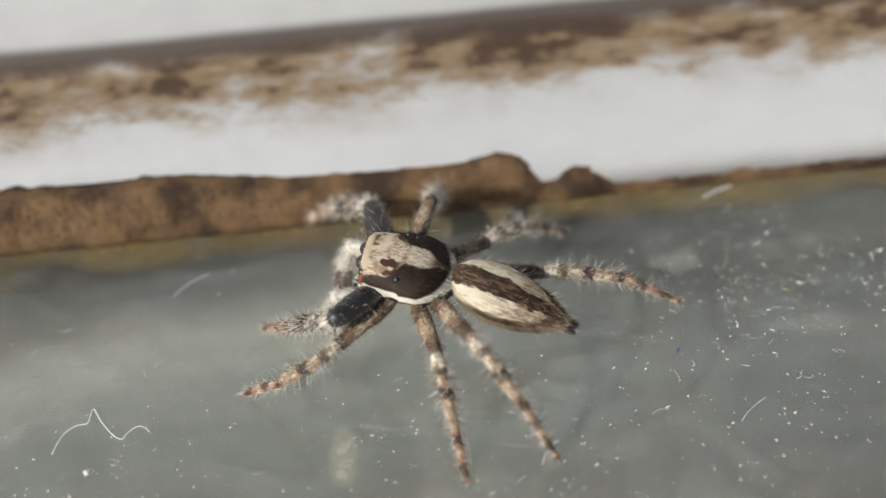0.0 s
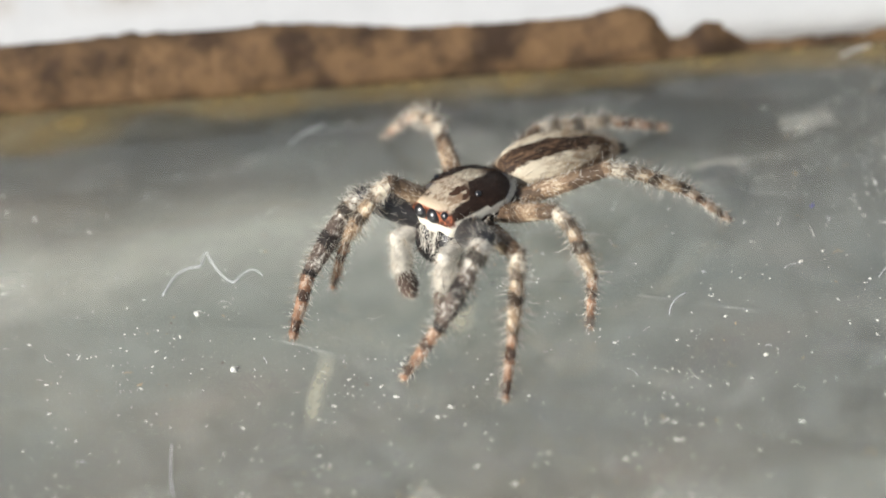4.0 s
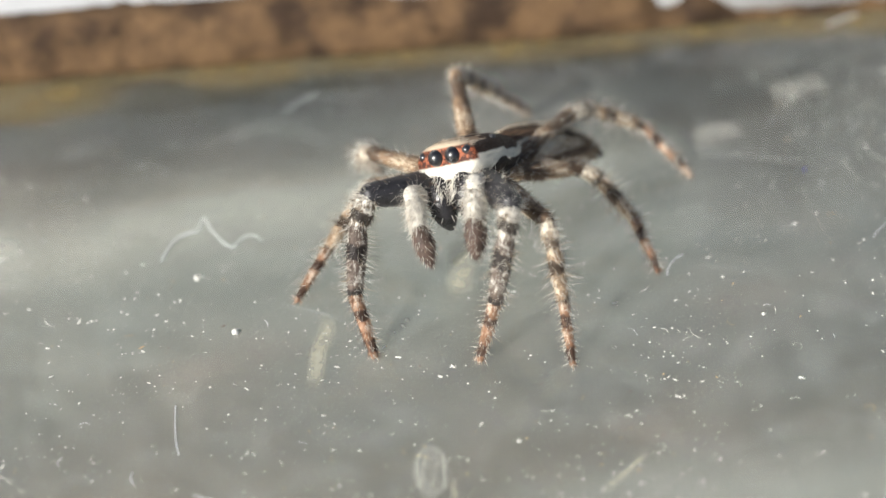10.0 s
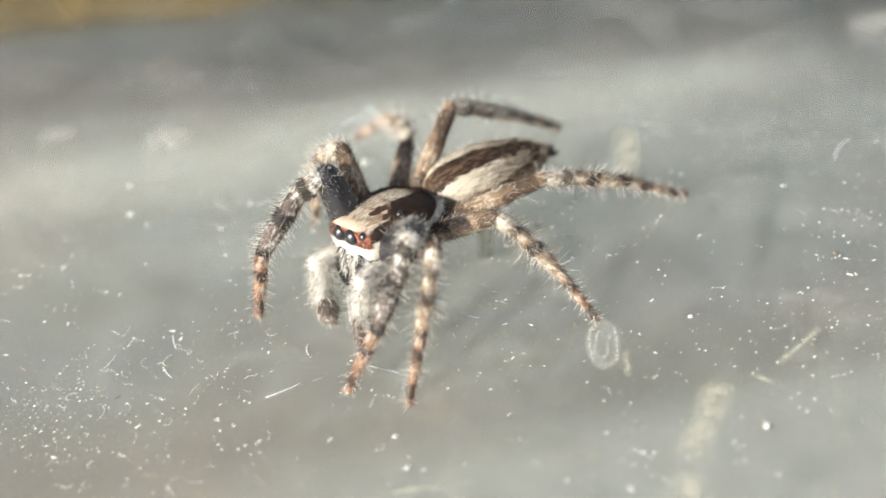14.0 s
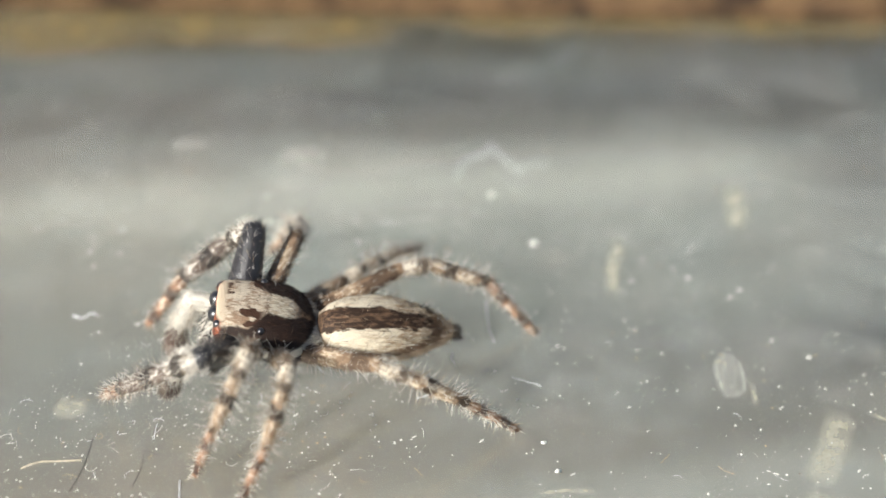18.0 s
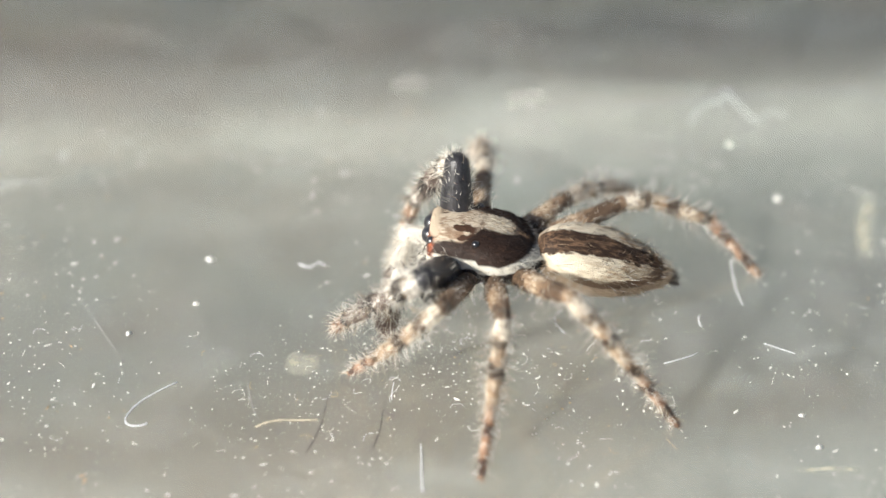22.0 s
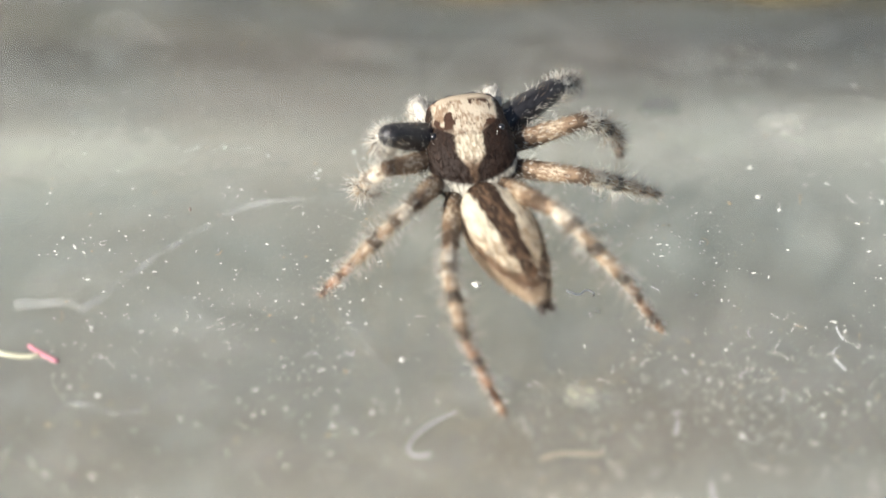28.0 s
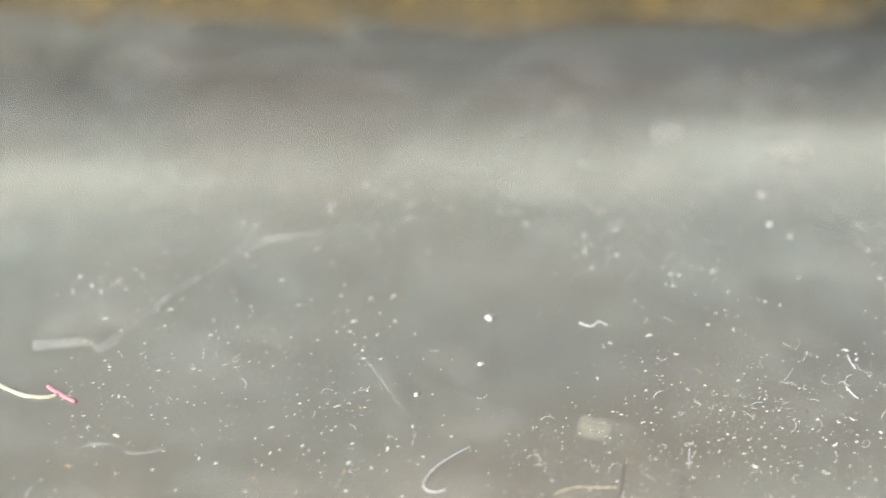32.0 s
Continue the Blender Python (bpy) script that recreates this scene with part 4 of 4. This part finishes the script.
# ---- what moves: seconds, then millimetres and degrees ----
BODY = [
    (0, 9.41, 6.31, 2.66, 159.77, 3.86, -8.08),
    (1, 8.89, 6.36, 2.11, 166, 3, -8),
    (2, 8.94, 5.98, 2.05, 168.43, -7.01, 3.81),
    (3, 7.03, 4.22, 1.81, 204.92, 2.86, 4.85),
    (4, 7.09, 3.67, 1.97, 217, -1, 13.14),
    (7, 7, 3.7, 2.05, 217, 0, 15),
    (8, 7.14, 2.14, 2.6, 231, 25, 28),
    (9, 7.16, 2.3, 3.05, 229, 27, 29),
    (10, 7.18, 2.41, 3.01, 230, 26, 28),
    (11, 5.97, 2.55, 2.05, 226.5, 10, 20),
    (12, 4.58, -0.4, 2.49, 219.92, 6.15, 21.68),
    (13, 2.14, -1.25, 2.19, 214.35, -0.52, 15.69),
    (14, -0.38, -2.34, 1.65, 216.43, 1.37, 16.8),
    (17, -5.31, -4.62, 2.21, 209.43, -3.78, 16.04),
    (18, -8.17, -5.63, 1.94, 177.28, 9.3, -3.84),
    (19, -8.63, -4.67, 2.24, 154.72, 0.22, 0.96),
    (20, -8.71, -4.6, 2.35, 174.55, 0.74, 10.07),
    (21, -8.81, -4.78, 2.35, 172.55, 0.74, 10.07),
    (23, -8.81, -4.75, 2.32, 173.55, 0.74, 10.07),
    (24, -9.77, -5.1, 2.52, 171.28, -4, 0.73),
    (24.5, -13.05, -4.28, 2.44, 152, -16, -1),
    (26.5, -17.9, -2.04, 2, 122, -6, -9),
    (27, -17.69, -2.06, 2.26, 123.65, 5.3, -8.08),
    (28, -16.48, 0.05, 2.34, 99, 14.66, -6.16),
    (29, -16.48, 0.11, 2.38, 100, 12.66, -4.16),
    (30, -16.85, 0.49, 1.76, 93.35, 11, -16.96),
    (30.5, -18.08, 1.39, 1.82, 111, 3, -8),
    (31, -26.47, 2.22, 1.77, 149, -3, 4),
    (31.6, -88.47, -4.6, 1.77, 149, -3, 4),
    (32, -88.47, -4.6, 1.77, 149, -3, 4),
]
ABDOMEN = [
    (0, -6.4, 9.1, -26), (1, -5, 6, -26), (2, 7.4, 13.5, -22), (3, -12.9, -4.7, -12), (4, -18.1, 3.9, -10), (7, -20.8, 4.3, -6), (8, -17.5, -1, -6), (9, -21, 3, -6), (10, -21, 3, -6), (11, -21.6, 0.5, -6), (12, 3.2, -2.7, -6), (13, -1.9, 0.4, -6), (14, -7.7, -1.2, -6), (17, -8, 3.3, -12), (18, 10.5, -3.7, -23), (19, -7.9, -15.1, -23), (20, 14.9, 9.6, -19), (21, 14.9, 9.6, -19), (23, 14.9, 9.6, -19), (24, 13.9, 17.7, -20), (24.5, -8, -1, -16), (26.5, 8, 0, 5), (27, 8.6, -16.5, -3), (28, 17.8, -10.7, -5), (29, 17.8, -10.7, 10), (30, 19.1, -8.7, -6), (30.5, 7, -7, 0), (31, 0, -6, 0), (31.6, 0, -6, 0), (32, 0, -6, 0),
]
FEET = {
    "L1": [(0, 4.63, 7.4), (1, 4.38, 6.84), (2, 4.14, 3.01), (3, 3.71, -1.32), (4, 4.63, -1.31), (7, 4.68, -0.97), (8, 6.58, -2.43), (9, 6.55, -2.46), (10, 6.58, -2.45), (11, 4.94, -3.74), (12, 2.57, -5.56), (13, -1.14, -6.46), (14, -1.97, -6.85), (14.5, -4.02, -7.59), (15, -4.02, -7.59), (15.5, -6.04, -8.26), (16, -6.04, -8.26), (16.5, -8.07, -8.94), (17, -7.99, -8.86), (18, -12.68, -6.28), (19, -13.14, -3.56), (20, -12.78, -5.43), (21, -12.78, -5.51), (23, -12.82, -5.47), (24, -13.73, -5.53), (24.5, -16.51, -4.44), (25, -18.51, -2.99), (25.5, -18.51, -2.99), (26, -20.51, -1.53), (26.5, -20.51, -1.53), (27, -20.55, -0.32), (28, -18.76, 2.7), (29, -18.75, 2.53), (30, -19.07, 3.86), (30.5, -21.31, 4.12), (31, -30.81, 3.35), (31.6, -92.81, -3.47), (32, -92.81, -3.47)],
    "L2": [(0, 3.78, 4.59), (1, 4.06, 2.7), (2, 4.63, 2.24), (3, 4.57, -0.69), (4, 7.33, -2.55), (7, 7.31, -2.35), (8, 9.06, -3.14), (9, 9.06, -3.06), (10, 9.06, -3.07), (11, 9, -3.09), (12, 6.02, -4.76), (13, 2.89, -5.47), (14, -0.42, -7.51), (14.5, -0.44, -7.57), (15, -1.86, -7.97), (15.5, -1.86, -7.97), (16, -3.28, -8.36), (16.5, -3.28, -8.36), (17, -4.72, -8.71), (18, -10.16, -9.34), (19, -13, -6.3), (20, -12.27, -7.02), (21, -12.34, -7.06), (23, -12.35, -7.04), (24, -13.82, -7.1), (24.5, -16.32, -6.63), (25, -16.32, -6.63), (25.5, -18.57, -5.29), (26, -18.57, -5.29), (26.5, -20.82, -3.96), (27, -20.76, -1.93), (28, -19.12, 0.88), (29, -19.06, 0.76), (30, -19.17, 1.92), (30.5, -21.67, 2.24), (31, -29.8, 1.41), (31.6, -91.8, -5.41), (32, -91.8, -5.41)],
    "L3": [(0, 10, -0.22), (1, 10.01, -0.26), (2, 10, -0.29), (3, 10.03, -0.19), (4, 10.04, -0.16), (7, 10.01, -0.07), (8, 12.11, 0.29), (9, 12.12, 0.22), (10, 12.12, 0.21), (11, 10.26, -1.41), (12, 8.06, -3.68), (13, 4.76, -5.31), (14, 4.72, -5.28), (14.5, 2.29, -6.45), (15, 2.29, -6.45), (15.5, -0.1, -7.58), (16, -0.1, -7.58), (16.5, -2.48, -8.71), (17, -2.46, -8.61), (18, -8.9, -10.2), (19, -9.08, -10.71), (20, -9.02, -10.65), (21, -9.11, -10.59), (23, -9.1, -10.51), (24, -10.01, -10.29), (24.5, -12.8, -9.34), (25, -16.69, -8.2), (25.5, -16.69, -8.2), (26, -20.57, -7.05), (26.5, -20.57, -7.05), (27, -20.56, -6.99), (28, -20.38, -3.24), (29, -20.41, -3.31), (30, -20.39, -3.27), (30.5, -22.38, -2.66), (31, -27.74, -0.42), (31.6, -89.74, -7.24), (32, -89.74, -7.24)],
    "L4": [(0, 12.77, 0.1), (1, 12.79, -0.01), (2, 15.49, 1.87), (3, 14.9, 3.59), (4, 14.85, 3.64), (7, 14.9, 3.58), (8, 14, 4.24), (9, 13.96, 4.25), (10, 13.95, 4.21), (11, 14.04, 4.13), (12, 12.87, 3.01), (13, 9.9, 1.15), (14, 7.87, -0.85), (14.5, 7.87, -0.88), (15, 6.38, -1.6), (15.5, 6.38, -1.6), (16, 4.88, -2.32), (16.5, 4.88, -2.32), (17, 3.39, -2.99), (18, -1.52, -8.09), (19, -3.99, -8.88), (20, -4.07, -8.93), (21, -4.1, -8.92), (23, -4.08, -8.89), (24, -5.13, -7.81), (24.5, -8.14, -7.92), (25, -8.14, -7.92), (25.5, -11.27, -7.85), (26, -11.27, -7.85), (26.5, -14.39, -7.78), (27, -14.29, -7.68), (28, -15.6, -7.38), (29, -15.57, -7.31), (30, -17.33, -7.36), (30.5, -17.1, -6.18), (31, -21.43, -3.03), (31.6, -83.43, -9.85), (32, -83.43, -9.85)],
    "R1": [(0, 6.46, 12.56), (1, 3.95, 11.08), (2, 4.23, 8.07), (3, 1.48, 1.75), (4, 1.6, 0.83), (7, 1.68, 0.93), (8, 3.61, -1.84), (9, 3.71, -1.8), (10, 3.7, -1.83), (11, 3.29, -1.87), (12, 1.29, -2.85), (13, -1.79, -2.98), (14, -4.32, -3.68), (14.5, -4.32, -3.69), (15, -6.27, -4.49), (15.5, -6.27, -4.49), (16, -8.21, -5.28), (16.5, -8.21, -5.28), (17, -10.11, -6.01), (18, -11.59, -3.39), (19, -11.56, -3.13), (20, -11.0, -2.1), (21, -11.05, -2.15), (23, -11.01, -2.15), (24, -11.78, -0.28), (24.5, -14.15, 0.72), (25, -14.15, 0.72), (25.5, -15.19, 1.89), (26, -15.19, 1.89), (26.5, -16.23, 3.07), (27, -16.31, 4.04), (28, -13.48, 5.7), (29, -12.98, 5.94), (30, -12.83, 5.42), (30.5, -18.15, 9.31), (31, -29.93, 7.87), (31.6, -91.93, 1.05), (32, -91.93, 1.05)],
    "R2": [(0, 10.88, 12.05), (1, 10.24, 12.97), (2, 7.38, 9.17), (3, 4.57, 10.38), (4, 2.86, 2.69), (7, 2.93, 2.75), (8, 2.55, 2.32), (9, 1.74, 0.8), (10, 1.7, 0.75), (11, 1.75, 0.62), (12, -0.21, -0.36), (13, -0.5, -0.23), (14, -2.65, 0), (14.5, -4.38, -0.15), (15, -4.38, -0.15), (15.5, -6.11, -0.31), (16, -6.11, -0.31), (16.5, -7.84, -0.46), (17, -8.84, 0.54), (18, -8.08, -0.32), (19, -7.91, 1.17), (20, -8.92, 1.75), (21, -8.91, 1.7), (23, -8.87, 1.68), (24, -9.44, 0.92), (24.5, -12.62, 1.93), (25, -13.95, 2.17), (25.5, -13.95, 2.17), (26, -15.28, 2.41), (26.5, -15.28, 2.41), (27, -15.31, 3.01), (28, -11.96, 2.82), (29, -11.95, 2.84), (30, -11.9, 3.86), (30.5, -13.81, 6.37), (31, -26.64, 9.65), (31.6, -88.64, 2.83), (32, -88.64, 2.83)],
    "R3": [(0, 15.31, 10.11), (1, 12, 11.07), (2, 11.46, 10.7), (3, 5.41, 10.31), (4, 4.88, 9.46), (7, 5.98, 10.32), (8, 4.76, 5.69), (9, 4.73, 5.94), (10, 4.64, 6.09), (11, 3.22, 8.41), (12, 3.54, 5.29), (13, 1.43, 5.15), (14, -1.39, 3.39), (14.5, -0.39, 2.39), (15, -1.89, 1.87), (15.5, -1.89, 1.87), (16, -3.39, 1.36), (16.5, -3.39, 1.36), (17, -4.89, 1.84), (18, -3.47, -0.23), (19, -3.59, -0.31), (20, -3.73, -0.15), (21, -4.09, -0.14), (23, -4.1, -0.11), (24, -6.47, -0.19), (24.5, -8.71, 0.11), (25, -8.71, 0.11), (25.5, -10.1, 0.16), (26, -10.1, 0.16), (26.5, -11.49, 0.21), (27, -11.62, 0.71), (28, -11, 1.08), (29, -11, 1.01), (30, -11.28, -0.02), (30.5, -15.08, 3.21), (31, -21.65, 6.18), (31.6, -83.65, -0.64), (32, -83.65, -0.64)],
    "R4": [(0, 18.64, 5.75), (1, 16.98, 7.4), (2, 17.04, 7.34), (3, 13.9, 8.12), (4, 13.86, 8.32), (7, 13.62, 8.18), (8, 9.28, 8.11), (9, 9.52, 8.24), (10, 9.56, 8.13), (11, 9.52, 8.53), (12, 7.56, 5.75), (13, 7.91, 4.89), (14, 4.7, 2.78), (14.5, 2.75, 1.73), (15, 2.75, 1.73), (15.5, 1.8, 0.67), (16, 1.8, 0.67), (16.5, 0.85, -0.38), (17, 0.82, -0.38), (18, -0.58, -4.23), (19, -0.57, -4.13), (20, -1.18, -3.44), (21, -1.17, -3.43), (23, -1.17, -3.4), (24, -2.13, -3.58), (24.5, -4.93, -3.72), (25, -8.12, -4.08), (25.5, -8.12, -4.08), (26, -11.31, -4.44), (26.5, -11.31, -4.44), (27, -11.32, -4.41), (28, -11.37, -4.37), (29, -11.3, -4.37), (30, -11.32, -4.37), (30.5, -11.81, -2.95), (31, -21.17, 2.65), (31.6, -83.17, -4.17), (32, -83.17, -4.17)],
}
SWIVEL = {
    "L1": [(0, -64, 0.2), (1, -63, 1), (2, -40, 1.8), (3, -37, 1.1), (4, -37, 1.1), (7, -40, 1.1), (8, -28, 0.5), (9, -25, 0.5), (10, -25, 0.5), (11, -28, 0.2), (12, -22, 0.2), (13, -40, 0.2), (14, -31, 0.8), (17, -37, 1.1), (18, -49, 1.4), (19, -58, 0.8), (20, -46, 1.4), (21, -46, 1.4), (23, -46, 1.4), (24, -49, 0.2), (24.5, -59, 1), (27, -73, 0.2), (28, -64, 0.5), (29, -64, 0.5), (30, -49, 0.8)],
    "L2": [(0, -58, 1.8), (1, -50, 1), (2, -58, 1.1), (3, -46, 0.8), (4, -31, 0.2), (7, -31, 0.2), (8, -19, 0.2), (9, -16, 0.2), (10, -16, 0.2), (11, -19, 0.5), (12, -4, 0.5), (13, -16, 0.5), (14, -25, 0.2), (17, -7, 1.1), (18, -19, 1.4), (19, -49, 1.1), (20, -43, 1.4), (21, -43, 1.4), (23, -43, 1.4), (24, -50, 1), (24.5, -42, 1), (27, -61, 0.5), (28, -55, 1.4), (29, -55, 1.4), (30, -55, 1.4)],
    "L3": [(0, -1, 0.2), (1, -10, 1), (2, -13, 0.2), (3, -16, 0.8), (4, -10, 1.8), (7, -13, 1.8), (8, -73, 1.4), (9, -82, 1.1), (10, -82, 1.1), (11, -22, 0.5), (12, -1, 0.5), (13, -7, 1.8), (14, -4, 0.5), (17, -1, 0.8), (18, -22, 1.4), (19, -13, 0.2), (20, -10, 0.2), (21, -10, 0.2), (23, -10, 0.2), (24, -7, 0.2), (24.5, -8, 1), (27, -25, 1.8), (28, -34, 1.8), (29, -34, 1.8), (30, -16, 1.8)],
    "L4": [(0, 20, 1.8), (1, 11, 1), (2, 23, 0.2), (3, 14, 0.5), (4, 11, 0.8), (7, 14, 0.8), (8, -55, 1.4), (9, -61, 1.8), (10, -61, 1.8), (11, -40, 1.1), (12, 8, 1.1), (13, 8, 1.4), (14, 8, 0.5), (17, -22, 0.5), (18, 35, 0.8), (19, 35, 1.4), (20, 26, 0.5), (21, 26, 0.5), (23, 26, 0.5), (24, 41, 1), (24.5, 29, 1), (27, 32, 1.8), (28, 32, 1.8), (29, 32, 1.8), (30, 41, 1.8)],
    "R1": [(0, 32, 0.5), (1, 67, 1), (2, 68, 1.8), (3, 83, 0.8), (4, 41, 0.8), (7, 29, 1.1), (8, 35, 1.4), (9, 44, 1.1), (10, 44, 1.1), (11, 50, 1.4), (12, 38, 1.4), (13, 8, 1.8), (14, 17, 1.4), (17, 8, 1.4), (18, 44, 0.8), (19, 60, 1.2), (20, 10, 0.8), (21, 10, 0.8), (23, 10, 0.8), (24, 41, 1.1), (24.5, 26, 1), (27, 29, 0.8), (28, 38, 0.8), (29, 38, 0.8), (30, 26, 1.1)],
    "R2": [(0, 17, 1.1), (1, 11, 1), (2, 59, 0.8), (3, -13, 1.4), (4, -3, 1), (7, -1, 0.2), (8, 83, 1.1), (9, 83, 0.2), (10, 83, 0.2), (11, -1, 1.4), (12, -10, 1.1), (17, 26, 1.8), (18, 29, 1.4), (19, 32, 0.8), (20, 14, 1.4), (21, 14, 1.4), (23, 14, 1.4), (24, 21, 1), (24.5, 23, 1), (27, 38, 1.4), (28, 32, 0.8), (29, 32, 0.8), (30, 38, 1.4)],
    "R3": [(0, -10, 1.1), (2, 4, 1), (3, 26, 1.8), (4, 35, 1.8), (7, 14, 1.4), (8, -37, 1), (9, -47, 1), (10, -46, 1), (11, 50, 1.8), (12, -1, 1.4), (13, -16, 1.4), (14, 44, 1.8), (17, 20, 0.8), (18, 29, 1.1), (19, 26, 0.5), (20, 2, 0.8), (21, 2, 0.8), (23, 2, 0.8), (24.5, 5, 1), (27, 26, 0.5), (28, 50, 0.2), (29, 50, 0.2), (30, 41, 0.5)],
    "R4": [(0, -13, 0.8), (1, -19, 1), (2, -40, 0.8), (3, -43, 0.8), (4, -61, 0.5), (7, -40, 0.8), (8, -37, 0.5), (9, -31, 0.2), (10, -31, 0.2), (11, -22, 0.2), (12, -25, 0.5), (13, -40, 0.5), (14, -16, 0.2), (17, -37, 1.1), (18, -31, 1.4), (19, 5, 0.8), (20, -43, 1.4), (21, -43, 1.4), (23, -43, 1.4), (24, -19, 1.1), (24.5, 6, 1), (27, 20, 0.8), (28, 26, 1.4), (29, 26, 1.4), (30, 35, 1.4)],
}


def ease(rows, t):
    """The row at t, gliding between neighbours."""
    if t <= rows[0][0]:
        return np.array(rows[0][1:], float), 0.0, 0.0
    for r0, r1 in zip(rows, rows[1:]):
        if t <= r1[0]:
            u = (t - r0[0]) / (r1[0] - r0[0])
            e = u * u * (3 - 2 * u)
            a, c = np.array(r0[1:], float), np.array(r1[1:], float)
            return a + (c - a) * e, u, float(np.linalg.norm((c - a)[:2]))
    return np.array(rows[-1][1:], float), 0.0, 0.0


def body_pose(t):
    (x, y, z, yaw, pitch, roll), _, _ = ease(BODY, t)
    return pose(x * MM, y * MM, z * MM, 0, 0, yaw) @ pose(0, 0, 0, 0, -pitch, 0) @ pose(0, 0, 0, roll, 0, 0)


def aim(p, way, up):
    """A pose at p with +x along way and +z near up."""
    x = way.normalized()
    y = up.cross(x).normalized()
    m = Matrix((x, y, x.cross(y))).transposed().to_4x4()
    m.translation = p
    return m


def leg_poses(k, hip, foot, up, swivel, bend):
    """Poses of femur, patella, tibia and tarsus, all in the hip's space, so that the claw stands at foot."""
    fl, *low = (v * MM for v in LEG[k][:4])
    turns = (0.0, radians(18) * bend, radians(20) * bend)
    u, angle, along = Vector((0, 0)), 0.0, []
    for ln, turn in zip(low, turns):
        angle -= turn
        along.append((u.copy(), angle))
        u = u + Vector((math.cos(angle), math.sin(angle))) * ln
    reach, swing = u.length, math.atan2(u.y, u.x)
    to = foot - hip
    d = min(to.length, (fl + reach) * 0.995)
    d = max(d, abs(fl - reach) * 1.05)
    way = to.normalized()
    lift = (up - way * up.dot(way)).normalized()
    lift = lift * math.cos(swivel) + way.cross(lift) * math.sin(swivel)
    a = math.acos(max(-1, min(1, (fl * fl + d * d - reach * reach) / (2 * fl * d))))
    fdir = way * math.cos(a) + lift * math.sin(a)
    knee = fdir * fl
    chord = (way * d - knee).normalized()
    out = (lift - chord * lift.dot(chord)).normalized()
    e1 = chord * math.cos(swing) - out * math.sin(swing)
    e2 = chord * math.sin(swing) + out * math.cos(swing)
    poses = [aim(Vector((0, 0, 0)), fdir, lift)]
    for p, g in along:
        poses.append(aim(knee + e1 * p.x + e2 * p.y, e1 * math.cos(g) + e2 * math.sin(g), lift))
    return poses


def motions():
    times = [i * 0.2 for i in range(161)]
    walk(spider, [(t, body_pose(t)) for t in times])
    rows = []
    for t in times:
        (yaw, pitch, lean), _, _ = ease(ABDOMEN, t)
        rows.append((t, pose(-1.4 * MM, 0, 0.15 * MM, 0, 0, yaw) @ pose(0, 0, 0, 0, -pitch - 4, 0) @ pose(0, 0, 0, lean - ease(BODY, t)[0][5], 0, 0)))
    walk(abdomen, rows)
    for name, (hub, *joints) in legs.items():
        k = int(name[1])
        rows = ([], [], [], [])
        for t in times:
            m = body_pose(t)
            (x, y), u, far = ease(FEET[name], t)
            lift = min(far, 4.0) * 0.22 * math.sin(math.pi * u) if far > 0.6 else 0.0
            foot = m.inverted() @ Vector((x * MM, y * MM, (0.08 + lift) * MM))
            up = m.to_3x3().inverted() @ Vector((0, 0, 1))
            swivel, bend = ease(SWIVEL[name], t)[0]
            for r, p in zip(rows, leg_poses(k, hub.matrix_basis.translation, foot, up, radians(float(swivel)), float(bend))):
                r.append((t, p))
        for joint, r in zip(joints, (*rows, rows[3])):
            walk(joint, r)


motions()
